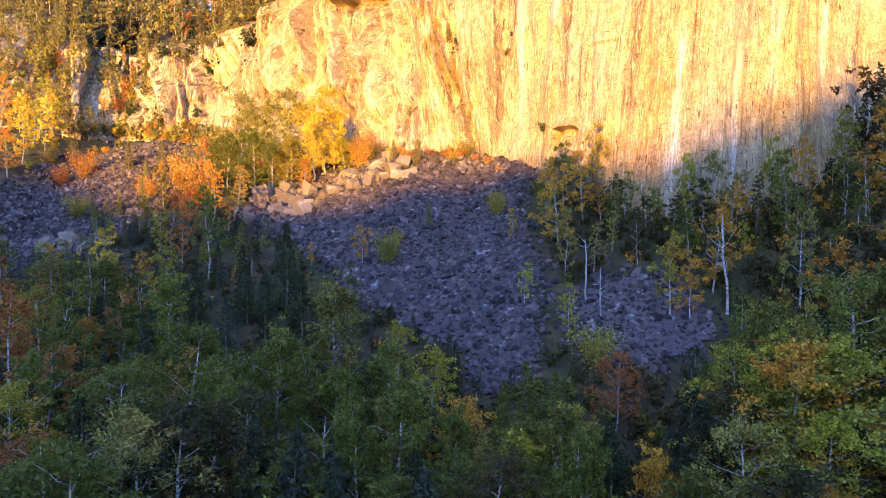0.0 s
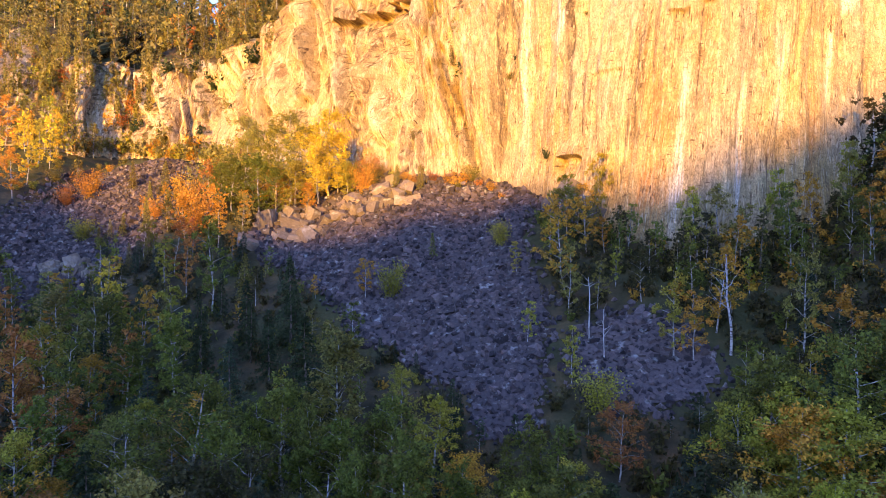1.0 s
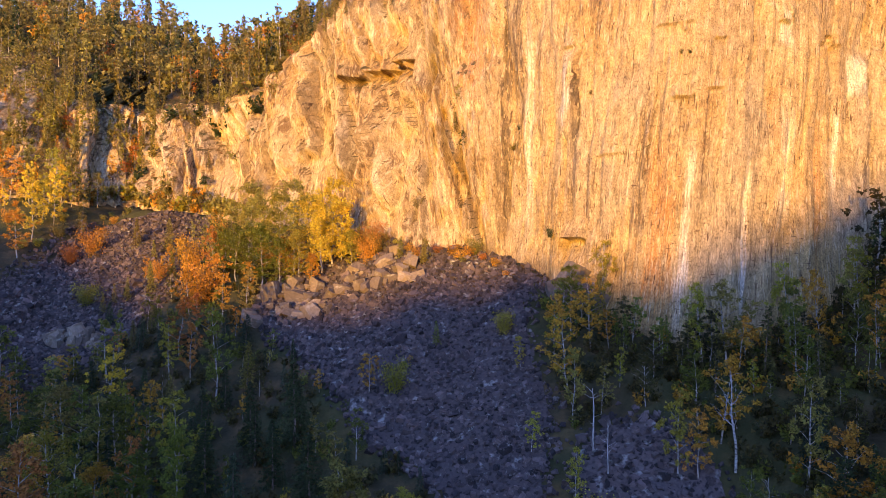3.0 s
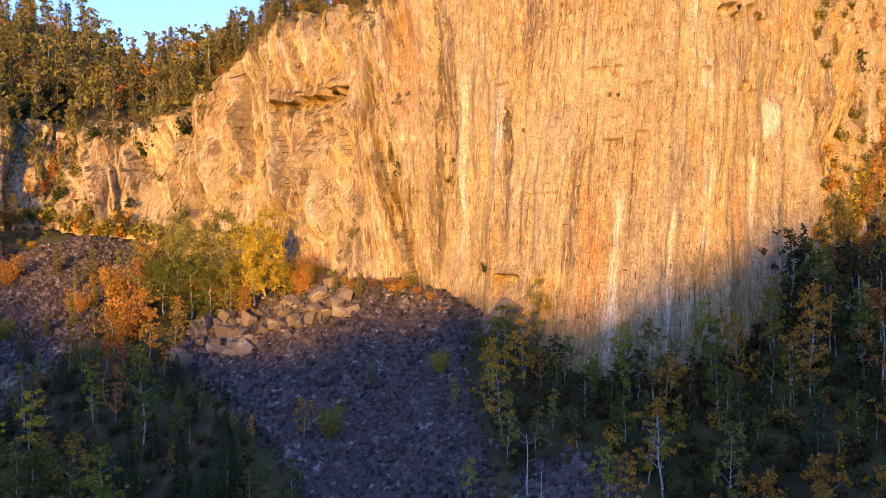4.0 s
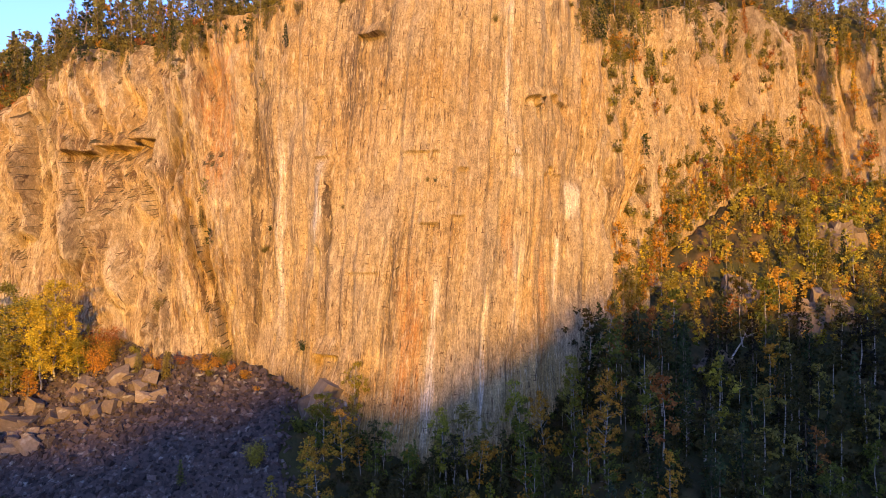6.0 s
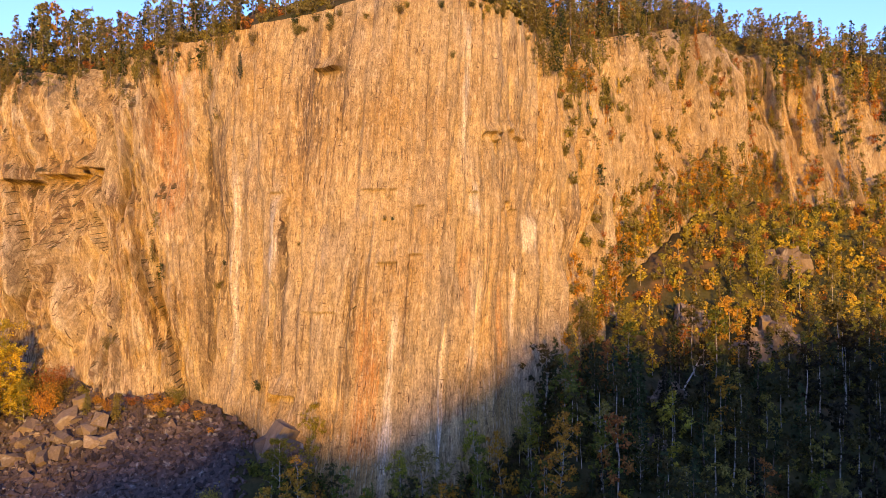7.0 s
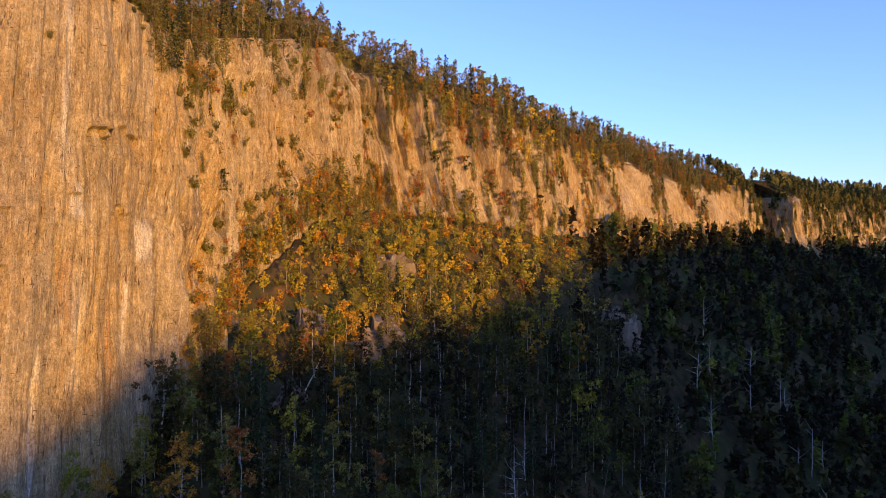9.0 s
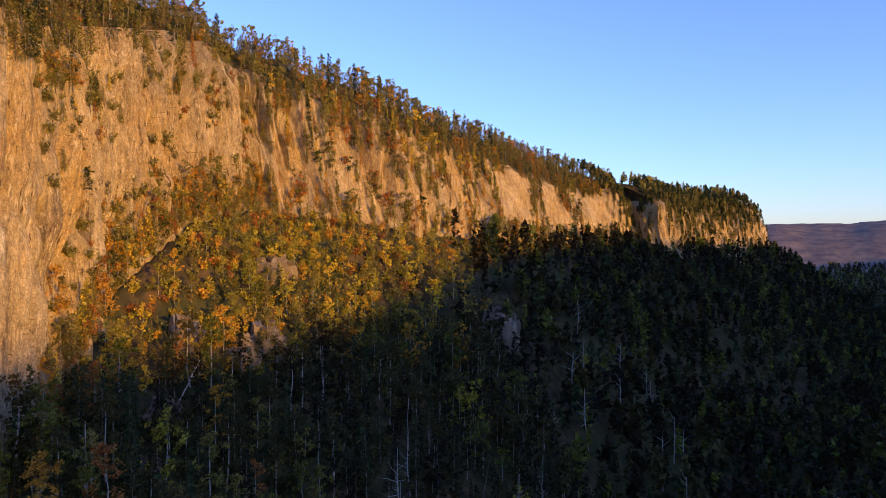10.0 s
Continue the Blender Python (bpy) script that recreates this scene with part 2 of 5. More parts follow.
    l.new(n.new("ShaderNodeNewGeometry").outputs["True Normal"], up.inputs[0])
    moss = math_node(n, l, "ADD", up.outputs[2], math_node(n, l, "MULTIPLY", patch, 0.5))
    litter = ramp(n, l, tex(n, l, pos, 0.8, 4), (0.35, (0.05, 0.05, 0.02)), (0.55, (0.14, 0.09, 0.03)), (0.7, (0.20, 0.09, 0.03)))
    base = mix(n, l, ramp(n, l, moss, (0.92, 0.0), (1.06, 1.0)), base, litter)
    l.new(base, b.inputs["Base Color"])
    h = math_node(n, l, "ADD", math_node(n, l, "MULTIPLY", fine, 0.12), math_node(n, l, "ADD", blotch, math_node(n, l, "MULTIPLY", crack, 0.6)))
    h = math_node(n, l, "ADD", h, math_node(n, l, "MULTIPLY", grain, 0.5))
    relief(n, l, b, h, 1.0, 0.6)
    return m


def ground_material():
    m, n, l, b = mat("forest_floor", 0.95, 0.1)
    pos = n.new("ShaderNodeTexCoord").outputs["Object"]
    c = ramp(n, l, tex(n, l, pos, 0.35, 6), (0.3, (0.025, 0.023, 0.012)), (0.5, (0.06, 0.046, 0.024)), (0.68, (0.13, 0.075, 0.034)))
    c = mix(n, l, ramp(n, l, tex(n, l, pos, 0.05, 3), (0.45, 0.0), (0.6, 0.6)), c, (0.05, 0.06, 0.02))
    l.new(c, b.inputs["Base Color"])
    relief(n, l, b, tex(n, l, pos, 1.5, 6), 0.8, 0.4)
    return m


def stone_material(name, low, high, seedling=0.0):
    m, n, l, b = mat(name, 0.88, 0.25)
    pos = n.new("ShaderNodeTexCoord").outputs["Object"]
    rnd = n.new("ShaderNodeObjectInfo").outputs["Random"]
    isl = n.new("ShaderNodeNewGeometry").outputs["Random Per Island"]
    pick = math_node(n, l, "FRACT", math_node(n, l, "ADD", rnd, isl))
    c = ramp(n, l, pick, (0.0, low), (0.6, tuple((p + q) / 2 for p, q in zip(low, high))), (1.0, high))
    g = tex(n, l, pos, 3.0, 5, 0.65)
    c = mix(n, l, 0.7, c, ramp(n, l, g, (0.3, 0.55), (0.7, 1.3)), "MULTIPLY")
    c = mix(n, l, ramp(n, l, tex(n, l, pos, 0.9, 4), (0.6, 0.0), (0.72, 0.5)), c, (0.42, 0.40, 0.36))
    l.new(c, b.inputs["Base Color"])
    relief(n, l, b, g, 0.6, 0.12)
    return m


def leaf_material(name):
    m, n, l, b = mat(name, 0.6, 0.25)
    info = n.new("ShaderNodeObjectInfo")
    geo = n.new("ShaderNodeNewGeometry")
    pos = n.new("ShaderNodeTexCoord").outputs["Object"]
    hsv = n.new("ShaderNodeHueSaturation")
    l.new(info.outputs["Color"], hsv.inputs["Color"])
    l.new(math_node(n, l, "ADD", 0.475, math_node(n, l, "MULTIPLY", tex(n, l, pos, 0.5, 2), 0.05)), hsv.inputs["Hue"])
    l.new(math_node(n, l, "ADD", 0.4, math_node(n, l, "MULTIPLY", geo.outputs["Random Per Island"], 1.1)), hsv.inputs["Value"])
    l.new(hsv.outputs[0], b.inputs["Base Color"])
    tr = n.new("ShaderNodeBsdfTranslucent")
    l.new(hsv.outputs[0], tr.inputs["Color"])
    ms = n.new("ShaderNodeMixShader")
    ms.inputs[0].default_value = 0.42
    l.new(b.outputs[0], ms.inputs[1])
    l.new(tr.outputs[0], ms.inputs[2])
    l.new(ms.outputs[0], n["Material Output"].inputs["Surface"])
    return m


def bark_material(name, light, dark, banded):
    m, n, l, b = mat(name, 0.9, 0.15)
    pos = n.new("ShaderNodeTexCoord").outputs["Object"]
    t = tex(n, l, pos, 2.0, 5, 0.6, (1, 1, 2.5) if banded else (3, 3, 0.4))
    l.new(ramp(n, l, t, (0.4, dark), (0.52, light)), b.inputs["Base Color"])
    relief(n, l, b, t, 0.5, 0.05)
    return m


ROCK, SOIL = rock_face_material(), ground_material()
SCREE = stone_material("scree_stone", (0.027, 0.020, 0.020), (0.142, 0.102, 0.093))
BLOCK = stone_material("fallen_block", (0.11, 0.082, 0.062), (0.24, 0.18, 0.13))
LEAF, NEEDLE = leaf_material("leaves"), leaf_material("needles")
BIRCH = bark_material("birch_bark", (0.40, 0.37, 0.33), (0.12, 0.10, 0.09), True)
BARK = bark_material("grey_bark", (0.20, 0.16, 0.13), (0.07, 0.055, 0.045), False)
DEAD = bark_material("weathered_dead_wood", (0.42, 0.39, 0.36), (0.2, 0.17, 0.15), False)


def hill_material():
    m, n, l, b = mat("haze_tinted_far_forest", 0.95, 0.05)
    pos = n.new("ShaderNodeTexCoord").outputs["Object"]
    # distance haze is mixed into the forest colour as a purplish tint
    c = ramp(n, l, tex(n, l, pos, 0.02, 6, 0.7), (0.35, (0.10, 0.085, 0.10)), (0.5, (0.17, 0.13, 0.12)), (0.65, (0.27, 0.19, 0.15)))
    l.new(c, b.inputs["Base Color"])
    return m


HILLS = hill_material()


# ---- building helpers ----
def mesh(name, verts, faces, material, uv=None, smooth=False):
    """A mesh from arrays; faces all of one size."""
    verts, faces = np.asarray(verts, np.float32), np.asarray(faces, np.int32)
    me = bpy.data.meshes.new(name)
    k = faces.shape[1]
    me.vertices.add(len(verts))
    me.vertices.foreach_set("co", verts.ravel())
    me.loops.add(faces.size)
    me.loops.foreach_set("vertex_index", faces.ravel())
    me.polygons.add(len(faces))
    me.polygons.foreach_set("loop_start", np.arange(0, faces.size, k, dtype=np.int32))
    me.polygons.foreach_set("loop_total", np.full(len(faces), k, np.int32))
    me.polygons.foreach_set("use_smooth", np.full(len(faces), smooth))
    if uv is not None:
        me.uv_layers.new(name="wall").data.foreach_set("uv", np.asarray(uv, np.float32)[faces.ravel()].ravel())
    me.update(calc_edges=True)
    me.materials.append(material)
    return me


def part(name, me, parent, label=""):
    ob = new(name, me)
    ob.parent = parent
    return tagged(ob, label) if label else ob


def grid_faces(rows, cols):
    i = np.arange((rows - 1) * cols).reshape(rows - 1, cols)[:, :-1].ravel()
    return np.stack([i, i + 1, i + cols + 1, i + cols], 1)


# ---- the escarpment ----
def spread(values, far, start):
    """Lattice lines that widen step by step beyond the near ones, out to far."""
    out, step = list(values), start
    while out[-1] < far:
        step *= 1.17
        out.append(out[-1] + step)
    return out


xs = np.array([-v for v in spread([100], 2600, 1.3)[:0:-1]] + list(np.arange(-100, 170, 1.1)) + spread([170], 3200, 1.3))
ys = np.array([-v for v in spread([0], 2600, 1.5)[:0:-1]] + list(np.arange(0, 146, 1.1)) + spread([146], 3200, 1.3))
gx, gy = np.meshgrid(xs, ys)
ground = new("ground", mesh("ground", np.stack([gx, gy, ground_height(gx, gy)], -1).reshape(-1, 3), grid_faces(len(ys), len(xs)), SOIL, None, True))
tagged(ground, "valley floor and slopes of dark forest litter and moss", "ground", "", "structure")


def along(step_near, step_far):
    """Stations along the foot line: place in PLAN as a fraction, and metres."""
    length = np.r_[0, np.cumsum(np.hypot(*np.diff(PLAN[:, :2], axis=0).T))]
    length = length + 2549.1 - length[len(PLAN_W) + 5]       # metres counted so that the corner of the smooth wall lies at 2549
    a, b, s, out = np.interp(-80, PLAN[:, 0], length), np.interp(130, PLAN[:, 0], length), 0.0, []
    c, e = np.interp(-10, PLAN[:, 0], length), np.interp(60, PLAN[:, 0], length)
    s = length[0]
    while s < length[-1]:
        out.append(s)
        gap = max(a - s, s - b, 0)
        s += 0.23 if c < s < e else step_near + (step_far - step_near) * min(gap / 60, 1) + max(gap - 500, 0) * 0.08
    return np.array(out), length


S, LENGTH = along(0.34, 2.0)
ease = np.array([np.interp(S, LENGTH, PLAN[:, k]) for k in range(6)])
LEVELS = np.arange(24.0, 112.0, 0.36)
ROWS = len(LEVELS)
SHARE = np.clip((LEVELS[:, None] - ease[2]) / (ease[5] - ease[2]), 0, 1)      # how far up the wall each level lies
SHARE[0], SHARE[-1] = 0, 1


# ledges that jut out: metres along, height, length, how far out, how tall
LIPS = [(2575.8, 55.6, 3.4, 0.45, 2.2), (2579.9, 63.4, 2.4, 0.4, 1.4), (2579.6, 57.2, 2.6, 0.4, 1.4), (2573.8, 65.2, 5.6, 0.35, 3.0), (2589.6, 66.6, 3.0, 0.45, 1.8),
        (2593.4, 74.2, 4.4, 1.1, 1.6), (2599, 74.6, 4.6, 0.6, 1.6), (2597.2, 63.8, 4.4, 0.45, 1.6), (2566.4, 83, 3.6, 1.1, 2.0), (2560.3, 66, 3.0, 0.5, 1.2), (2567.4, 49.4, 4.6, 0.25, 4.0), (2562.6, 38.5, 4.5, 1.2, 2.5)]
# slots and corners: metres along and height of both ends, width, depth
SLOTS = [(2537.6, 62.5, 2539.1, 75.8, 1.5, 3.0), (2543.4, 44, 2540, 58, 1.9, 3.6), (2540, 56, 2541, 61, 1.8, 2.6), (2549, 36, 2548.6, 92, 1.0, 0.9),
         (2562.2, 53, 2561.9, 66, 0.7, 0.6), (2560.1, 41, 2560.6, 54, 0.9, 0.8), (2571.7, 40, 2570.6, 54, 0.7, 0.6), (2555.2, 46.5, 2555.3, 51, 0.6, 0.7), (2604.2, 50, 2604.2, 62.5, 0.8, 0.6), (2621.5, 46, 2620.6, 66, 0.9, 0.9), (2531, 82.5, 2530.6, 89, 1.1, 2.2), (2568, 72, 2568.4, 93, 0.9, 0.7)]


# corners where the rock stands proud and then drops back: metres along and height of both ends, drop, run-up
STEPS = [(2504.5, 78, 2508.5, 54, 4.2, 7), (2514.2, 69, 2519.5, 50, 1.6, 3), (2522.6, 68, 2526, 50, 1.8, 2.5), (2529, 69, 2533.5, 57, 2.4, 3), (2540.5, 60, 2546, 37, 2.6, 4), (2539.6, 61, 2539.3, 76, 1.5, 1.6), (2549.2, 36, 2549.0, 93, 0.9, 3),
         (2561.9, 52, 2561.7, 66, 0.9, 2.4), (2571.6, 42, 2571.8, 58, 0.7, 1.0), (2604.4, 48, 2604.4, 64, 1.0, 3.0), (2509.5, 57, 2508.5, 68, 1.2, 3), (2522, 45, 2526, 60, 1.6, 4), (2534, 40, 2537, 52, 1.6, 3)]
# hollow under the overhang: metres along from and to, height of its roof at both ends, depth
HOLLOW = (2513.5, 2533, 69.6, 70.9, 3.2)


def facets(s, z, wide, tall, seed, jut, turn, lean=0.1, steep=2.2, skew=0.12):
    """Broken planes of rock: in each cell a face that stands proud or back and is turned; the foremost one shows."""
    u, best = s / wide, np.full(np.shape(s), -1e9)
    i = np.floor(u)
    for di in (-1, 0, 1):
        a = i + di
        w = z / tall + 7 * hash01(a, 0 * a, seed)
        j = np.floor(w)
        for dj in (-1, 0, 1):
            b = j + dj
            dx = u - a - 0.5 - 0.7 * (hash01(a, b, seed + 1) - 0.5)
            dz = w - b - 0.5 - 0.7 * (hash01(a, b, seed + 2) - 0.5)
            dx = dx + skew * (hash01(a, b, seed + 6) - 0.5) * dz
            face = jut * (hash01(a, b, seed + 3) - 0.5) + wide * turn * (1.4 * hash01(a, b, seed + 4) - 0.45) * dx + tall * lean * (hash01(a, b, seed + 5) - 0.5) * dz
            best = np.maximum(best, face - steep * wide * (np.maximum(np.abs(dx) - 0.34, 0) + np.maximum(np.abs(dz) - 0.42, 0)))
    return best


def wall():
    foot, rim = ease[:3].T[None], ease[3:].T[None]
    v = SHARE
    lean = v[..., None]
    p = foot + (rim - foot) * lean
    tangent = np.gradient(ease[:2], axis=1)
    k = 9
    tangent = np.array([np.convolve(np.pad(t, k, "edge"), np.ones(2 * k + 1) / (2 * k + 1), "valid") for t in tangent])
    tangent /= np.hypot(*tangent)
    out = np.stack([tangent[1], -tangent[0]])                     # out of the wall, level
    s, z = np.broadcast_to(S[None], p.shape[:2]), p[..., 2]
    x = ease[0][None]
    broken = np.interp(x, (-90, -30, 2, 8, 14, 50, 62, 130, 600), (1.4, 1.35, 1.1, 0.5, 0.16, 0.22, 0.9, 1.2, 1.3)) + 0 * z
    warp = 3 * fbm(s / 9, z / 14, 21, 3)
    d = broken * 2.4 * fbm(s / 14.0, z / 40.0, 1, 2)
    # buttresses: faces turned this way and that, from great to small
    slant = s + np.interp(x, (-70, -10, 4, 12), (0.22, 0.2, 0.06, 0.0)) * (z - 60)
    tall = np.where(x > 58, 1.6, 1.0)
    d += broken * facets(slant, z, 8.0, 26 * tall, 40, 3.4, 0.5, 0.1, 1.2, 0.5)
    d += broken * facets(slant, z, 2.9, 13 * tall, 43, 1.9, 0.75, 0.08)
    d += np.minimum(broken, 1) * facets(slant, z, 1.3, 8.0 * tall, 46, 1.3, 1.1, 0.04, 3.2)
    d += np.minimum(broken, 1) * facets(slant, z, 0.75, 5.0 * tall, 49, 0.55, 0.9, 0.02, 2.8)
    # chimneys in the broken walls
    cut = vnoise(s / 7.5 + 0.08 * warp, z / 90.0, 88)
    d -= np.where(x > 62, 2.2, 0.0) * broken * np.clip(1 - np.abs(cut - 0.5) / 0.045, 0, 1)
    # thin flakes of the smooth wall
    d += facets(s, z, 6.0, 30.0, 90, 0.45, 0.05, 0.01, 0.3, 0.3) + facets(s, z, 2.1, 16.0, 92, 0.2, 0.1, 0.01, 0.9, 0.03)
    for a0, z0, a1, z1, drop, run in STEPS:
        f = np.clip((z - z0) / (z1 - z0), 0, 1)
        mid = a0 + f * (a1 - a0) + 0.9 * fbm(z / 4.0, 0 * z + a0, 35, 3)
        low, high = min(z0, z1), max(z0, z1)
        d += drop * np.where(s < mid, np.clip(1 - (mid - s) / run, 0, 1), -0.35 * np.clip(1 - (s - mid) / run, 0, 1)) * np.clip((z - low) / 2.0, 0, 1) * np.clip((high - z) / 2.0, 0, 1)
    h0, h1, roof0, roof1, deep = HOLLOW
    roof = roof0 + (roof1 - roof0) * np.clip((s - 2519.5) / 1.2, 0, 1) + 1.6 * fbm(s / 3.0, 0 * s, 36, 2)
    roof = 1.08 * np.round(roof / 1.08)
    d -= deep * np.clip((s - h0) / 2.0, 0, 1) * np.clip((h1 - s) / 2.0, 0, 1) * (np.clip(0.5 - (z - roof) / 0.4, 0, 1) * np.clip(1 - (roof - z) / 11.0, 0, 1) - 0.4 * np.clip(0.5 + (z - roof) / 0.4, 0, 1) * np.clip(1 - (z - roof) / 3.0, 0, 1))
    for a0, z0, a1, z1, width, depth in SLOTS:
        f = np.clip((z - z0) / (z1 - z0), 0, 1)
        mid = a0 + f * (a1 - a0) + 0.5 * fbm(z / 5.0, 0 * z, 34, 2)
        inside = np.clip((width / 2 - np.abs(s - mid)) / (0.45 * width), 0, 1) * np.clip((z - z0) / 1.5, 0, 1) * np.clip((z1 - z) / 1.5, 0, 1)
        d -= depth * inside
    d[1:-1] = 0.12 * d[:-2] + 0.76 * d[1:-1] + 0.12 * d[2:]      # worn arrises
    d[:, 1:-1] = 0.14 * d[:, :-2] + 0.72 * d[:, 1:-1] + 0.14 * d[:, 2:]
    d += 0.16 * fbm(s / 1.6, z / 12.0, 5, 4) + 0.10 * fbm(s / 0.6, z / 2.0, 6, 3) * (0.4 + broken)
    for a, h, length, jut, tall in LIPS:
        side = np.clip((length / 2 - np.abs(s - a)) / 0.6, 0, 1)
        ragged = 1.08 * np.round((h + 2.4 * fbm(s / 2.6, 0 * s, 33, 2)) / 1.08)
        above, below = np.clip(1 - (z - ragged) / tall, 0, 1), np.clip(1 - (ragged - z) / (tall * 1.3), 0, 1)
        over = np.clip((z - ragged) / 0.4 + 0.5, 0, 1)
        d += side * (over * jut * above - (1 - over) * 0.8 * jut * below)
    d = np.maximum(d, -0.4 - 9 * v)      # the foot stays on the ground's edge
    d -= broken * 2.2 * np.clip((v - 0.86) / 0.14, 0, 1) ** 1.5
    p = p + d[..., None] * np.concatenate([out.T, np.zeros((len(S), 1))], 1)[None]
    p[..., 2] += broken * (0.5 * fbm(s / 3.0, z / 6.0, 77, 3)) * (v > 0.02)
    p[..., 2] -= 5.0 * (v <= 0)
    return p, out


FACE, OUT = wall()
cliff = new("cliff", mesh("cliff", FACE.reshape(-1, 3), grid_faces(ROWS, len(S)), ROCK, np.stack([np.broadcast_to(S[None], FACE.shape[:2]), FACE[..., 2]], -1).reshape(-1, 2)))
tagged(cliff, "tall sunlit granite cliff with vertical cracks and stains", "cliff", "", "structure")

BACK = np.r_[0, 0.8, 2, 4, 7, 11, 16, 23, 32, 45, 65, 95, 140, 220, 400, 900, 2200]


def plateau_height(x, y, dist, z0, west):
    slope = 0.45 + 0.1 * west + np.interp(x, (58, 75, 130, 338, 348, 360, 368, 420, 640), (0, 0.15, 0.25, 0.35, 0.1, 0.1, 0.1, 0, 0))
    rise = slope * np.minimum(dist, 15) + (0.22 + 0.26 * west) * np.clip(dist - 15, 0, 45) + np.maximum(dist - 60, 0) * 0.02
    return z0 + rise + 2.0 * fbm(x / 11, y / 11, 15) * np.clip(dist / 6, 0, 1)


bx = FACE[-1][None, :, 0] + 0.1 * BACK[:, None]
by = FACE[-1][None, :, 1] + BACK[:, None]
west = np.clip((-25 - bx) / 25, 0, 1)
bz = plateau_height(bx, by, BACK[:, None], FACE[-1][None, :, 2], west)
plateau = new("plateau", mesh("plateau", np.stack([bx, by, bz], -1).reshape(-1, 3), grid_faces(len(BACK), len(S)), SOIL, None, True))
tagged(plateau, "wooded top of the escarpment, mossy forest floor", "ground", "", "structure")

# the hill across the valley, behind the camera, which shades the valley
# across the light: place, height at which the shade ends on the escarpment, and how far along the light that is
RIDGE_U = [-2500, -300, -117, -109, -91, -78, -70, -55, -43, -36, -34, -26, -19, -13, -6, -2, 5, 12, 20, 26, 36, 45, 59, 72, 89, 101, 121, 154, 218, 298, 363, 520, 1200, 2500]
SHADE_Z = [52, 46, 41.5, 37.7, 32, 28.5, 30.2, 29.5, 29.3, 29.8, 33.4, 32.1, 36.0, 34.2, 34.6, 34.4, 37.8, 40.6, 44.3, 46.0, 46.5, 42, 42.3, 44, 45.5, 48, 52, 56.5, 61.1, 63.8, 62, 61, 70, 70]
SHADE_W = [100, 100, 99, 100, 95, 88, 89, 91, 88, 88, 93, 92, 97, 92, 88, 88, 89, 92, 100, 103, 107, 106, 110, 113, 118, 124, 129, 140, 160, 181, 185, 199, 199, 199]
RIDGE_Z = [z + w * math.tan(SUN_EL) for z, w in zip(SHADE_Z, SHADE_W)]
RIDGE_R = 480.0
ru = np.r_[np.linspace(-2500, -330, 30), np.arange(-320, 700, 3.0), np.linspace(720, 2500, 30)]
rv = np.array([-900, -300, -120, -40, -12, -4, 0, 4, 12, 40, 120, 260, 380])
ridge_top = np.interp(ru, RIDGE_U, RIDGE_Z) + RIDGE_R * math.tan(SUN_EL)
ridge_top = ridge_top + 1.6 * fbm(ru / 9, 0 * ru, 91, 3)
fall = np.interp(rv, [-900, -120, 0, 120, 380], [0.75, 0.93, 1, 0.8, 0.0])
hz = FLOOR - 3 + (ridge_top[None] - FLOOR + 3) * fall[:, None]
hx = ru[None] * LY + (rv[:, None] - RIDGE_R) * LX
hy = -ru[None] * LX + (rv[:, None] - RIDGE_R) * LY
opposite = new("opposite_hill", mesh("opposite_hill", np.stack([hx, hy, hz], -1).reshape(-1, 3), grid_faces(len(rv), len(ru)), SOIL, None, True))
tagged(opposite, "wooded hill that closes the other side of the valley", "hill", "", "structure")

# far hills beyond the headland
fu = np.linspace(-1900, 1900, 160)
fv = np.linspace(0, 1, 14)
far_top = 165 + 60 * fbm(fu / 420, 0 * fu, 8, 5) + 10 * fbm(fu / 30, 0 * fu, 9, 3)
FAR_DIR = radians(5.0)
fz = FLOOR - 4 + (far_top[None] - FLOOR) * (1 - (1 - fv[:, None]) ** 1.6) + 14 * fbm(fu[None] / 90, fv[:, None] * 8, 4, 4)
frange = 2100 + 900 * fv[:, None]
fx = frange * math.cos(FAR_DIR) - fu[None] * math.sin(FAR_DIR) * 1.0
fy = -frange * math.sin(FAR_DIR) * 0 + fu[None] * 1.0
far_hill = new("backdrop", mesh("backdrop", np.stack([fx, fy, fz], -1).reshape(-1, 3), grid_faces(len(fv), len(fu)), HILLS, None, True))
tagged(far_hill, "distant low wooded hills on the horizon", "hill", "", "structure")
# ---- scree ----
def scree_share(x, y):
    """Where loose stone lies, 0 to 1: the fan below the wall, the patch east of it and the western chute."""
    j = 1.2 * fbm(x / 5, y / 5, 61, 3)
    left = np.interp(y, (58, 64, 73, 84, 96, 104, 112), (4, 1, -8, -16, -25, -29, -28))
    right = np.interp(y, (58, 64, 73, 84, 96, 104, 112), (7, 10, 11, 10, 12, 10, 0))
    fan = np.clip(np.minimum(x - left, right - x) / 2.5 + 0.5 + j, 0, 1) * (y > 58)
    patch = np.clip(1.3 - np.hypot((x - 18.2) / 6.6, (y - 65.5) / 6.2) + 0.3 * j, 0, 1) * 2
    chute = np.clip(1.3 - np.hypot((x + 62) / 15, (y - 113) / 14) + 0.3 * j, 0, 1) * 2
    upper = np.clip(1.3 - np.hypot((x + 58) / 15, (y - 130) / 14) + 0.3 * j, 0, 1) * 2
    return np.clip(np.maximum(np.maximum(fan, patch), np.maximum(chute, upper)), 0, 1)


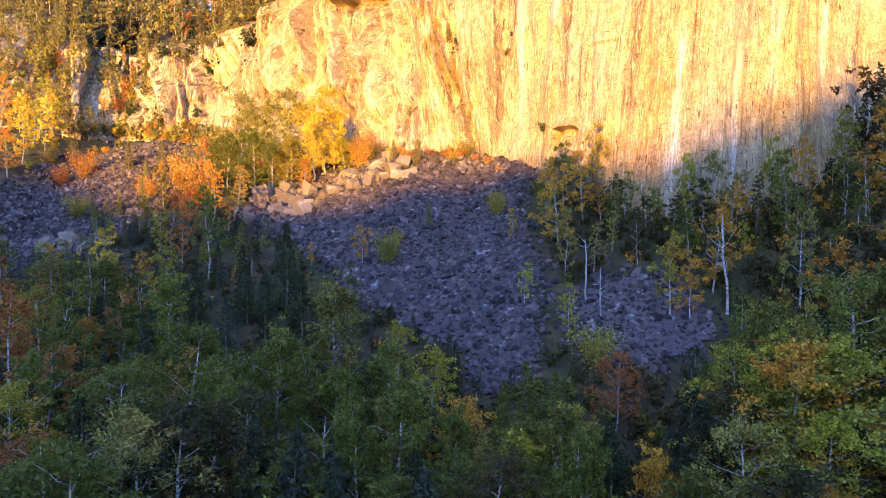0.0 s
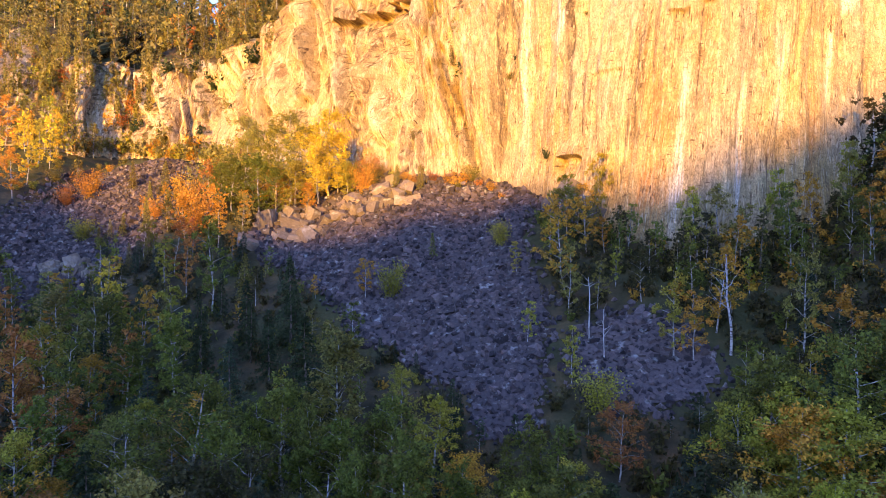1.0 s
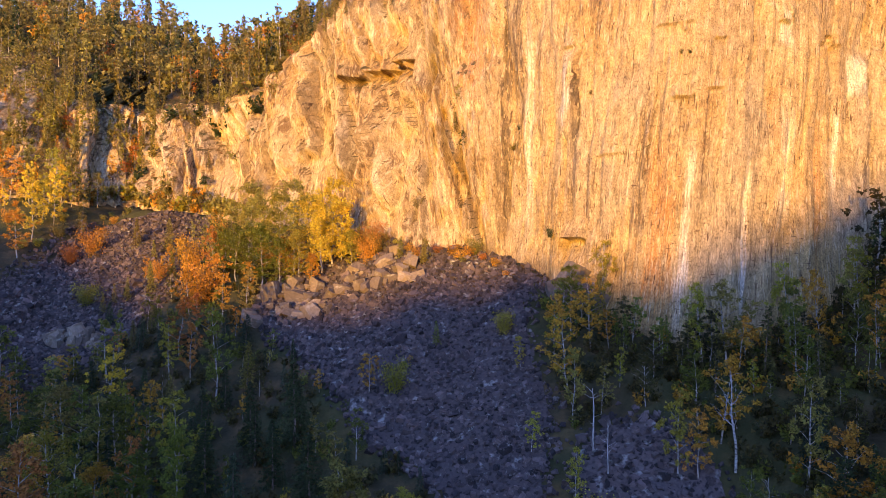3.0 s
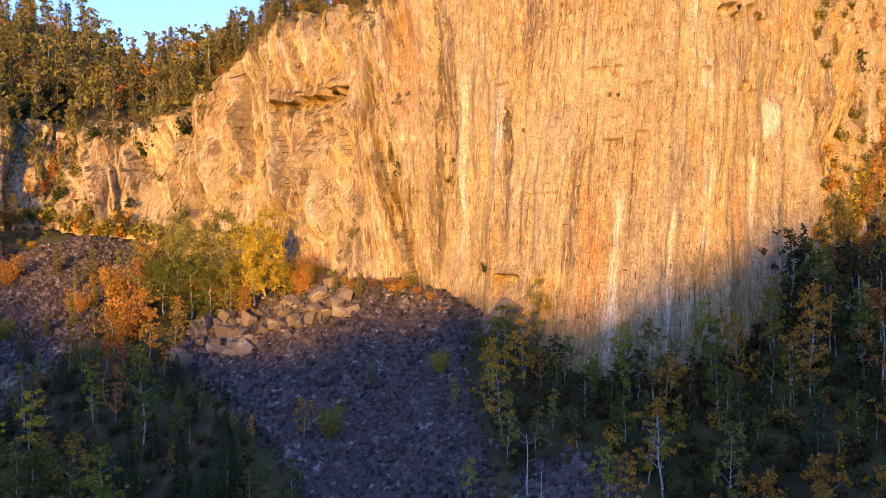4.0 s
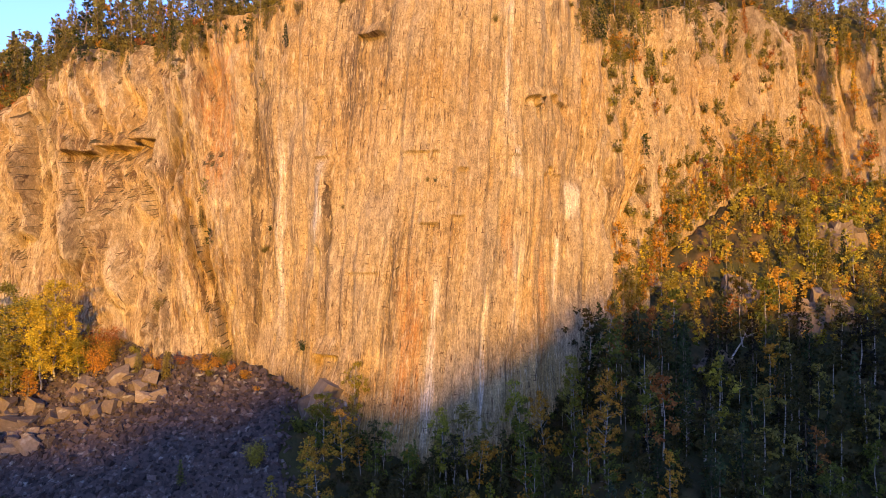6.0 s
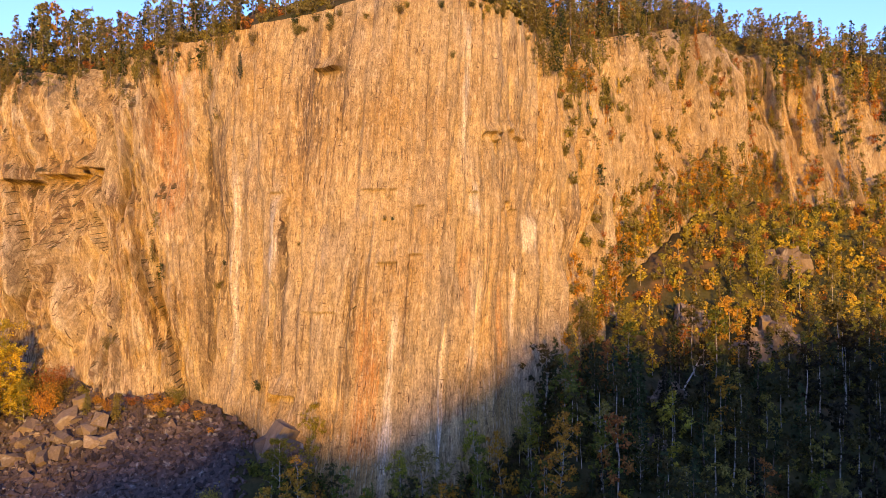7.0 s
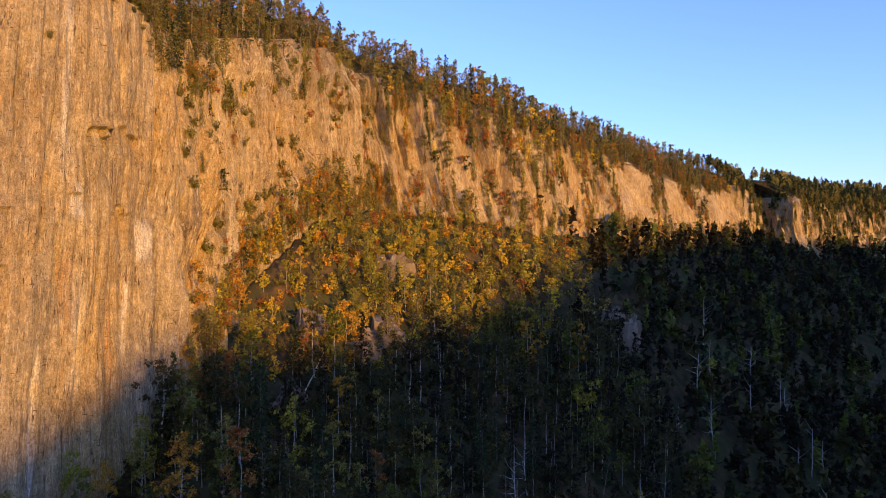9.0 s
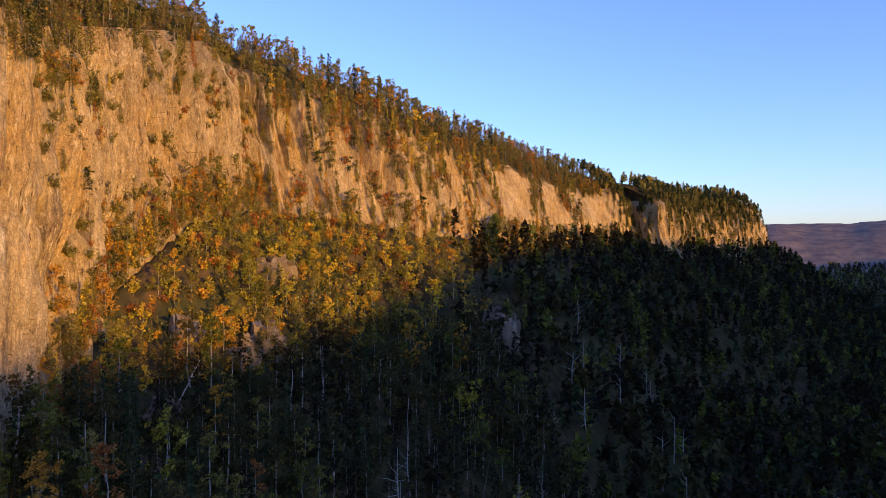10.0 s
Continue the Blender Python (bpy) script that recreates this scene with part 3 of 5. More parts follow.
def rock_shapes(count, rng):
    """Angular blocks: boxes with shifted corners, and a cut corner each."""
    cube = np.array([(x, y, z) for x in (-1, 1) for y in (-1, 1) for z in (-1, 1)], float)
    faces = np.array([(0, 1, 3, 2), (4, 6, 7, 5), (0, 4, 5, 1), (2, 3, 7, 6), (0, 2, 6, 4), (1, 5, 7, 3)])
    return [(cube * rng.uniform(0.55, 1.0, 3) * (1, 1, 0.8) + rng.uniform(-0.32, 0.32, (8, 3)), faces) for _ in range(count)]


def turned(v, rng, tilt=0.6):
    m = np.array(Euler((rng.uniform(-tilt, tilt), rng.uniform(-tilt, tilt), rng.uniform(0, 6.283))).to_matrix())
    return v @ m.T


def joined(pieces):
    """One vertex and one face array out of many."""
    vs, fs, k = [], [], 0
    for v, f in pieces:
        vs.append(v)
        fs.append(f + k)
        k += len(v)
    return np.concatenate(vs), np.concatenate(fs)


rng = np.random.default_rng(5)
SHAPES = rock_shapes(14, rng)
sx, sy = np.meshgrid(np.arange(-80, 26, 0.47), np.arange(58, 142, 0.47))
sx, sy = (sx + rng.uniform(-0.24, 0.24, sx.shape)).ravel(), (sy + rng.uniform(-0.24, 0.24, sx.shape)).ravel()
keep = (scree_share(sx, sy) > rng.uniform(0.05, 0.8, sx.shape)) & (foot_distance(sx, sy)[0] > 0.2)
sx, sy = sx[keep], sy[keep]
sz = ground_height(sx, sy)
size = 0.15 + 0.23 * rng.random(len(sx)) ** 2.6 + 0.24 * (rng.random(len(sx)) < 0.05)
size *= 1 + 0.25 * np.clip((sy - 88) / 12, 0, 1)

bed_x, bed_y = np.meshgrid(np.arange(-84, 30, 0.9), np.arange(56, 144, 0.9))
bed_on = (scree_share(bed_x, bed_y) > 0.55) & (foot_distance(bed_x, bed_y)[0] > -1.5)
bed_z = ground_height(bed_x, bed_y) + 0.22 + 0.25 * (fbm(bed_x / 0.9, bed_y / 0.9, 71, 2))
bed_f = grid_faces(*bed_x.shape)
scree = new("scree_slope", mesh("scree_slope", np.stack([bed_x, bed_y, bed_z], -1).reshape(-1, 3), bed_f[bed_on.ravel()[bed_f].all(1)], SCREE, None, False))
tagged(scree, "fan of loose grey purple broken rock below the cliff", "scree", "", "structure")
near = np.abs(sx - 2) + np.abs(sy - 78) * 0.8
pick = np.argsort(near + 14 * (size < 0.34))[:300]
picked = np.zeros(len(sx), bool)
picked[pick] = True
rubble = mesh("rubble", *joined([(turned(SHAPES[i % 14][0], rng, 1.1) * size[i] + (sx[i], sy[i], sz[i] + 0.15 + 0.12 * size[i]), SHAPES[i % 14][1]) for i in np.flatnonzero(~picked)]), SCREE)
tagged(new("rubble", rubble), "smaller angular broken stones strewn over the scree", "rubble", "", "stuff")
ROCK_MESH = [mesh("rock", v, f, SCREE) for v, f in SHAPES]


def place_rocks():
    for i in np.flatnonzero(picked):
        ob = part("rock", ROCK_MESH[i % 14], scree)
        ob.location = (sx[i], sy[i], sz[i] + 0.15 + 0.15 * size[i])
        ob.rotation_euler = (rng.uniform(-0.6, 0.6), rng.uniform(-0.6, 0.6), rng.uniform(0, 6.28))
        ob.scale = (size[i],) * 3


# ---- boulders ----
def boulder_mesh(seed):
    r = np.random.default_rng(seed)
    bm = bmesh.new()
    bmesh.ops.create_cube(bm, size=2.0)
    for v in bm.verts:
        v.co = Vector(np.array(v.co) * r.uniform(0.7, 1.0, 3) + r.uniform(-0.22, 0.22, 3))
    for _ in range(4):
        way = Vector(r.normal(size=3)).normalized()
        cut = bmesh.ops.bisect_plane(bm, geom=bm.verts[:] + bm.edges[:] + bm.faces[:], plane_co=way * r.uniform(0.75, 1.0), plane_no=way, clear_outer=True)
        bmesh.ops.contextual_create(bm, geom=[g for g in cut["geom_cut"] if isinstance(g, bmesh.types.BMEdge)])
    bmesh.ops.bevel(bm, geom=bm.edges[:], offset=0.025, segments=1, affect="EDGES")
    me = bpy.data.meshes.new("boulder")
    bm.to_mesh(me)
    bm.free()
    me.materials.append(BLOCK)
    return me


BOULDER_MESH = [boulder_mesh(s) for s in range(8)]


def boulder(x, y, r, seed, squash=(1, 1, 0.9), label="large angular fallen granite block on the scree"):
    ob = new("boulder", BOULDER_MESH[seed % 8])
    q = np.random.default_rng(seed + 100)
    ob.location = (x, y, float(ground_height(x, y)) + 0.45 * r * squash[2])
    ob.rotation_euler = (q.uniform(-0.4, 0.4), q.uniform(-0.4, 0.4), q.uniform(0, 6.28))
    ob.scale = [r * k for k in squash]
    return tagged(ob, label, "boulder", "fallen blocks below the cliff")


# ---- trees ----
def tube(points, radii, sides=5):
    points, radii = np.asarray(points, float), np.asarray(radii, float)
    way = np.gradient(points, axis=0)
    way /= np.linalg.norm(way, axis=1)[:, None] + 1e-9
    side = np.cross(way, (0.31, 0.95, 0.05))
    side /= np.linalg.norm(side, axis=1)[:, None] + 1e-9
    other = np.cross(way, side)
    a = np.arange(sides) * 2 * math.pi / sides
    v = points[:, None] + radii[:, None, None] * (np.cos(a)[None, :, None] * side[:, None] + np.sin(a)[None, :, None] * other[:, None])
    i = np.arange(sides)
    f = np.concatenate([np.stack([k * sides + i, k * sides + (i + 1) % sides, (k + 1) * sides + (i + 1) % sides, (k + 1) * sides + i], 1) for k in range(len(points) - 1)])
    return v.reshape(-1, 3), f


def leaves(centres, length, width, rng, up=0.4):
    """A small three-cornered spray of leaves at each centre."""
    n = len(centres)
    a = rng.normal(size=(n, 3))
    a[:, 2] -= 0.2
    a /= np.linalg.norm(a, axis=1)[:, None]
    b = np.cross(a, rng.normal(size=(n, 3)) + (0, 0, up))
    b /= np.linalg.norm(b, axis=1)[:, None] + 1e-9
    k = rng.uniform(0.6, 1.3, (n, 1))
    a, b = a * length * k, b * width * k
    v = np.stack([centres - a, centres + 0.6 * a + b, centres + 0.6 * a - b], 1)
    return v.reshape(-1, 3), np.arange(3 * n).reshape(n, 3)


def broadleaf(seed, count, leaf, bare=0.35, reach=0.24, limbs=14, clump=0.42, fine=False):
    """A slender broadleaf tree, ten metres high: trunk and limbs, and its leaves."""
    r = np.random.default_rng(seed)
    h = 10.0
    t = np.linspace(0, 1, 9)
    bend = np.cumsum(r.normal(0, 0.10, (9, 2)), 0)
    bend -= bend[0]
    stem = np.c_[bend, h * 0.97 * t]
    wood, spots = [tube(stem, 0.105 * (1 - t) ** 0.8 + 0.012, 6) if fine else tube(stem[::2], (0.105 * (1 - t) ** 0.8 + 0.012)[::2], 4)], []
    for q in range(limbs):
        f = bare + (0.96 - bare) * (q + r.random()) / limbs
        base = np.array([np.interp(f, t, stem[:, k]) for k in range(3)])
        az = q * 2.4 + r.uniform(-0.5, 0.5)
        shape = math.sin(math.pi * min(1, (f - bare) / (1 - bare) * 0.8 + 0.22)) ** 0.7
        ln = h * reach * shape * r.uniform(0.7, 1.2) + 0.3
        rise = r.uniform(0.5, 1.1)
        u = np.linspace(0, 1, 5)
        path = base + np.c_[np.cos(az) * ln * u, np.sin(az) * ln * u, ln * (rise * u - 0.25 * u * u)] + np.cumsum(r.normal(0, 0.04 * ln, (5, 3)), 0) * (u[:, None] > 0)
        if count > 900:
            wood.append(tube(path, 0.04 * (1 - 0.85 * u) * (1 - 0.5 * f), 4) if fine else tube(path[::2], (0.055 * (1 - 0.85 * u) * (1 - 0.5 * f))[::2], 3))
        spots.append(path[1:] if q % 5 else path[2:])
        for _ in range(2):
            twig = path[r.integers(2, 5)] + r.normal(0, 0.22 * ln, 3)
            spots.append(np.linspace(path[2], twig, 3)[1:])
    spots.append(stem[-3:])
    spots = np.concatenate(spots)
    # leaves gather in tufts round the twigs
    tufts = max(60, count // 34)
    heart = spots[r.integers(0, len(spots), tufts)] + r.normal(0, clump * 0.7, (tufts, 3))
    centres = heart[r.integers(0, len(heart), count)] + r.normal(0, clump * 0.36, (count, 3)) * (1, 1, 0.8)
    centres = centres[centres[:, 2] > 0.07 * h]
    return joined(wood), leaves(centres, leaf, leaf * 0.62, r)


def conifer(seed, count, leaf, spread=0.17, gaps=0.0, bare=0.06, droop=0.45):
    """A ten-metre conifer: stem and whorled boughs hung with needle sprays."""
    r = np.random.default_rng(seed)
    h = 10.0
    t = np.linspace(0, 1, 7)
    stem = np.c_[np.cumsum(r.normal(0, 0.04, (7, 2)), 0), h * t]
    wood, cs = [tube(stem[::2], (0.14 * (1 - t) + 0.012)[::2], 5)], []
    boughs = 64
    each = max(3, count // boughs)
    for q in range(boughs):
        f = bare + (0.99 - bare) * (q / boughs) ** 0.9
        if r.random() < gaps:
            continue
        ln = h * spread * ((1 - f) ** 0.75 * r.uniform(0.65, 1.2)) + 0.12
        az = q * 2.399 + r.uniform(-0.4, 0.4)
        u = np.linspace(0, 1, 4)
        path = np.array([0, 0, h * f]) + np.c_[np.cos(az) * ln * u, np.sin(az) * ln * u, ln * (0.12 * u - droop * u * u)]
        path[:, :2] += [np.interp(f, t, stem[:, k]) for k in (0, 1)]
        if q % 5 == 0 and count > 700:
            wood.append(tube(path[[0, 2, 3]], (0.03 * (1 - 0.8 * u))[[0, 2, 3]], 3))
        m = max(2, int(each * (0.35 + 1.3 * (1 - f))))
        w = np.sqrt(r.uniform(0.02, 1, m))
        p = np.stack([np.interp(w, u, path[:, k]) for k in range(3)], 1)
        p += r.normal(0, 1, (m, 3)) * (np.c_[w, w, 0.5 * w] * 0.16 * ln + 0.04)
        cs.append(p)
    cs = np.concatenate(cs)
    return joined(wood), leaves(cs, leaf, leaf * 0.5, r, 1.2)


def bush(seed, count, leaf):
    r = np.random.default_rng(seed)
    wood, spots = [], []
    for q in range(9):
        az, ln = q * 0.9 + r.uniform(-0.4, 0.4), r.uniform(0.7, 1.1)
        u = np.linspace(0, 1, 4)
        path = np.c_[np.cos(az) * 0.7 * ln * u ** 1.3, np.sin(az) * 0.7 * ln * u ** 1.3, 1.5 * ln * u]
        wood.append(tube(path, 0.03 * (1 - 0.8 * u), 3))
        spots.append(path[1:])
    spots = np.concatenate(spots)
    c = spots[r.integers(0, len(spots), count)] + r.normal(0, 0.24, (count, 3))
    c[:, 2] = np.abs(c[:, 2])
    return joined(wood), leaves(c, leaf, leaf * 0.65, r)


def dead(seed):
    """A bare bleached trunk with broken limbs, ten metres high."""
    r = np.random.default_rng(seed)
    t = np.linspace(0, 1, 8)
    stem = np.c_[np.cumsum(r.normal(0, 0.12, (8, 2)), 0), 10 * t]
    wood = []
    for q in range(9):
        f = r.uniform(0.4, 0.95)
        base = np.array([np.interp(f, t, stem[:, k]) for k in range(3)])
        az, ln, u = r.uniform(0, 6.28), r.uniform(0.6, 2.4), np.linspace(0, 1, 5)
        path = base + np.c_[np.cos(az) * ln * u, np.sin(az) * ln * u, ln * r.uniform(0.2, 1.1) * u] + np.cumsum(r.normal(0, 0.08, (5, 3)), 0)
        wood.append(tube(path, 0.05 * (1 - 0.85 * u), 4))
    return tube(stem, 0.17 * (1 - 0.75 * t), 6), wood


KINDS = {
    # name, category, bark, foliage, makers of the variants
    "birch_fine": ("birch_tree", BIRCH, LEAF, [lambda s=s: broadleaf(s, 6200, 0.105, 0.12, 0.23, 26, 0.5, True) for s in (1, 2, 3)]),
    "aspen_fine": ("aspen_tree", BIRCH, LEAF, [lambda s=s: broadleaf(s, 5000, 0.125, 0.15, 0.18, 24, 0.45, True) for s in (11, 12, 13, 14)]),
    "birch": ("birch_tree", BIRCH, LEAF, [lambda s=s: broadleaf(s, 2200, 0.15, 0.14, 0.20, 16, 0.5) for s in (21, 22, 23, 24)]),
    "aspen": ("aspen_tree", BIRCH, LEAF, [lambda s=s: broadleaf(s, 2000, 0.15, 0.18, 0.16, 15, 0.46) for s in (31, 32, 33, 34)]),
    "birch_far": ("birch_tree", BIRCH, LEAF, [lambda s=s: broadleaf(s, 500, 0.29, 0.1, 0.18, 10, 0.55) for s in (41, 42, 43)]),
    "birch_mid": ("birch_tree", BIRCH, LEAF, [lambda s=s: broadleaf(s, 210, 0.48, 0.08, 0.19, 5, 0.7) for s in (45, 46, 47)]),
    "spruce_fine": ("spruce_tree", BARK, NEEDLE, [lambda s=s: conifer(s, 4200, 0.15, 0.2) for s in (55, 56, 57)]),
    "spruce": ("spruce_tree", BARK, NEEDLE, [lambda s=s: conifer(s, 1700, 0.21) for s in (51, 52, 53)]),
    "spruce_far": ("spruce_tree", BARK, NEEDLE, [lambda s=s: conifer(s, 520, 0.32, 0.15, 0.15) for s in (61, 62, 63)]),
    "spruce_mid": ("spruce_tree", BARK, NEEDLE, [lambda s=s: conifer(s, 200, 0.52, 0.15, 0.12) for s in (65, 66, 67)]),
    "pine": ("pine_tree", BARK, NEEDLE, [lambda s=s: conifer(s, 520, 0.36, 0.18, 0.5, 0.35, 0.05) for s in (71, 72, 73)]),
    "shrub": ("shrub", BARK, LEAF, [lambda s=s: bush(s, 640, 0.10) for s in (81, 82, 83)]),
    "brush": ("shrub", BARK, LEAF, [lambda s=s: bush(s, 84, 0.26) for s in (87, 88, 89)]),
    "thicket": ("shrub", BARK, LEAF, [lambda s=s: bush(s, 2200, 0.055) for s in (84, 85, 86)]),
}
PROTO, COUNT, MERGED, SHAPE = {}, {}, {}, {}
# shade, dusk, moss carry the valley's shade in their colour; amber, straw, fir sunlight
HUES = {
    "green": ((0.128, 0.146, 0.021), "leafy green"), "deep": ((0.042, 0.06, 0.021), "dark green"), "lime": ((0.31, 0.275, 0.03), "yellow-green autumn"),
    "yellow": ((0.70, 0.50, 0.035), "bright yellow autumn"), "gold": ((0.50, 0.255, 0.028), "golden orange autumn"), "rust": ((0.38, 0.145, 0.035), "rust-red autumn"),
    "amber": ((0.62, 0.35, 0.034), "sun-brightened amber autumn"), "straw": ((0.43, 0.36, 0.036), "sun-brightened straw autumn"),
    "fir": ((0.20, 0.165, 0.05), "sun-brightened dark green"), "olive": ((0.24, 0.205, 0.045), "dull olive green"), "blue": ((0.05, 0.07, 0.038), "dark bluish green"), "shade": ((0.078, 0.066, 0.019), "shade-deepened green"), "dusk": ((0.024, 0.019, 0.008), "shade-blackened green"), "moss": ((0.065, 0.05, 0.012), "shade-dulled yellow-green"),
}
PLACES = {"forest": "in the valley forest", "scree": "growing on the scree", "slope": "on the wooded slope", "rim": "on the cliff rim", "foot": "at the cliff foot", "ledge": "on a cliff ledge"}
WORDS = {"birch_tree": "slender birch with %s leaves %s", "aspen_tree": "tall thin aspen with %s leaves %s", "spruce_tree": "pointed spruce with %s needles %s", "pine_tree": "ragged open pine with %s needles %s", "shrub": "low bushy shrub with %s leaves %s"}
tree_rng = np.random.default_rng(77)


def tree(kind, x, y, z, height, hue, where, lean=0.05):
    """One tree or shrub with its base at x, y, z."""
    kind = "thicket" if kind == "shrub" and height > 2.2 else kind
    name, bark, foliage, makers = KINDS[kind]
    r = tree_rng
    which = int(r.integers(0, len(makers)))
    COUNT[name] = COUNT.get(name, 0) + 1
    if COUNT[name] > 290 or kind.endswith("mid") or kind == "brush":
        COUNT[name] -= kind.endswith("mid") or kind == "brush"
        return MERGED.setdefault((kind, hue), []).append((which, x, y, z, height))
    k = height / (2.0 if kind in ("shrub", "thicket", "brush") else 10.0)
    wide = k * r.uniform(0.85, 1.2)
    m = pose(x, y, z - 0.1, math.degrees(r.normal(0, lean)), math.degrees(r.normal(0, lean)), r.uniform(0, 360)) @ Matrix.Diagonal((wide, wide, k, 1))
    if (kind, which) not in PROTO:
        SHAPE[kind, which] = (wv, wf), (lv, lf) = makers[which]()
        ob = new(name)
        part("wood" if name == "shrub" else "trunk", mesh("trunk", wv, wf, bark, None, True), ob)
        part("crown", mesh("crown", lv, lf, foliage), ob)
        tagged(ob, "x", name.split("_")[0] if name == "shrub" else "tree")
        PROTO[kind, which] = ob
        ob.matrix_basis = m
    else:
        ob = copy_thing(PROTO[kind, which], m)
    colour, word = HUES[hue]
    shift = r.uniform(0.75, 1.25)
    for c in ob.children:
        if c.name.startswith("crown"):
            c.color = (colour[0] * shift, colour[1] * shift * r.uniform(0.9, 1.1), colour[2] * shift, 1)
    tagged(ob, WORDS[name] % (word, PLACES[where]), "", {"forest": "trees of the valley forest", "scree": "trees on the scree", "slope": "trees of the wooded slope", "rim": "trees along the rim", "foot": "trees at the cliff's foot", "ledge": "trees on ledges"}[where])
    return ob


def choose(weights):
    names = list(weights)
    w = np.array([weights[q] for q in names], float)
    return names[int(tree_rng.choice(len(names), p=w / w.sum()))]


def on_ground(x, y):
    return float(ground_height(x, y))


def scatter(x0, x1, y0, y1, gap, keep, plant):
    """Plant on a jittered lattice over a stretch of ground; keep gets x, y, the distance from the wall's foot and the share of loose stone."""
    x, y = [q.ravel() for q in np.meshgrid(np.arange(x0, x1, gap), np.arange(y0, y1, gap))]
    x, y = x + tree_rng.uniform(-0.48, 0.48, x.shape) * gap, y + tree_rng.uniform(-0.48, 0.48, x.shape) * gap
    ok = keep(x, y, foot_distance(x, y)[0], scree_share(x, y))
    x, y = x[ok], y[ok]
    for px, py, pz in zip(x.tolist(), y.tolist(), ground_height(x, y).tolist()):
        plant(px, py, pz)


# ---- trees that stand out: x, y, height, colour ----
LONE = {}
FORE_BIRCH = [(-44.4, 73.6, 9.0, "gold"), (-34.3, 62.6, 9.0, "rust"), (-39.8, 66.0, 9.0, "rust"), (-35.5, 69.9, 8.0, "gold"), (-40.5, 71.3, 9.0, "lime"), (-21.0, 58.0, 8.0, "gold"), (-25.5, 60.3, 7.0, "lime"), (-21.9, 55.5, 8.0, "olive"), (-26.6, 56.9, 8.0, "olive"), (-29.9, 53.9, 6.0, "gold"), (-18.4, 50.6, 5.0, "gold"), (-3.8, 62.2, 6.0, "lime"), (-4.1, 50.7, 8.0, "olive"), (-6.2, 50.7, 7.0, "green"), (-2.0, 48.5, 7.0, "olive"), (1.3, 48.7, 8.0, "gold"), (7.7, 46.0, 6.0, "lime"), (9.5, 44.9, 6.0, "green"), (13.3, 53.4, 5.0, "rust"), (19.6, 44.3, 11.0, "lime"), (21.8, 43.3, 13.0, "gold"), (23.4, 42.0, 13.0, "lime"), (22.7, 42.8, 10.0, "lime"), (25.6, 41.7, 8.0, "gold"), (14.1, 45.2, 6.0, "olive"), (3.0, 46.7, 7.0, "olive"), (-8.6, 48.2, 7.0, "olive"), (-14.2, 50.2, 5.0, "gold")]
FORE_ASPEN = [(-36.6, 77.0, 10.0, "green"), (-29.6, 68.7, 11.0, "green"), (-26.4, 68.2, 10.0, "green"), (-44.2, 80.6, 9.0, "olive"), (-48.4, 82.9, 8.0, "green"), (-31.2, 69.2, 9.0, "green"), (-15.5, 54.7, 11.0, "green"), (-12.5, 53.9, 11.0, "green"), (-17.4, 54.1, 10.0, "green"), (-14.3, 54.4, 9.0, "green"), (-9.8, 52.5, 10.0, "green"), (-8.5, 58.0, 12.0, "olive"), (-5.6, 52.1, 10.0, "green"), (-3.9, 52.8, 10.0, "green"), (-8.0, 52.3, 9.0, "green"), (-10.5, 51.8, 8.0, "green"), (-0.7, 54.7, 9.0, "lime"), (21.0, 55.6, 7.0, "green"), (22.8, 54.4, 7.0, "green"), (24.5, 53.3, 8.0, "green")]
FORE_SPRUCE = [(-20.4, 49.6, 8.0, "deep"), (-25.8, 50.9, 10.0, "deep"), (-31.1, 50.9, 9.0, "deep"), (-21.2, 75.1, 8.0, "deep"), (-16.2, 74.0, 10.0, "deep"), (-17.5, 69.8, 9.0, "deep"), (-23.9, 68.9, 9.0, "deep"), (-12.6, 64.7, 9.0, "deep"), (-20.0, 65.3, 8.0, "blue"), (0.9, 56.8, 8.0, "deep"), (6.5, 51.0, 10.0, "green"), (4.3, 51.0, 9.0, "green"), (7.9, 50.5, 9.0, "green"), (10.7, 44.4, 9.0, "deep"), (16.8, 46.5, 10.0, "blue"), (14.9, 45.3, 9.0, "blue"), (11.6, 42.6, 8.0, "deep")]
LONE["birch"] = [(26.9, 69.5, 9, "gold"), (21.4, 65.6, 8.5, "lime"), (23.1, 65.1, 8, "gold"), (-9.0, 79.6, 5, "gold"), (-4.6, 83.5, 2.6, "gold"), (-14.9, 80.8, 3.2, "gold"), (-77.8, 130.2, 12, "yellow"), (-77.1, 136.4, 13, "yellow"), (-77.1, 124.8, 10, "gold"), (-71.9, 137.0, 9, "olive"), (58.1, 88.0, 8, "gold"), (68.9, 88.3, 9, "lime"), (94.1, 88.3, 6, "yellow"), (184.8, 52.8, 10, "lime")]
LONE["aspen"] = [(36.9, 74.3, 9, "green"), (39.3, 81.0, 10, "lime"), (46.5, 80.0, 10, "lime"), (43.9, 71.6, 8, "gold"), (18.7, 87.0, 10, "lime"), (13.9, 85.5, 8, "green"), (12.3, 81.7, 6, "lime"), (8.3, 80.2, 4, "lime"), (8.2, 69.6, 4.5, "lime"), (11.5, 63.5, 6, "lime"), (21.4, 81.8, 6, "green")]
LONE["aspen  "] = [(-20.8, 107.2, 5, "gold"), (-33.5, 110.5, 9, "green"), (-17.0, 111.5, 10, "yellow"), (-36.0, 112.0, 8, "green"), (-15.0, 109.0, 6, "lime")]
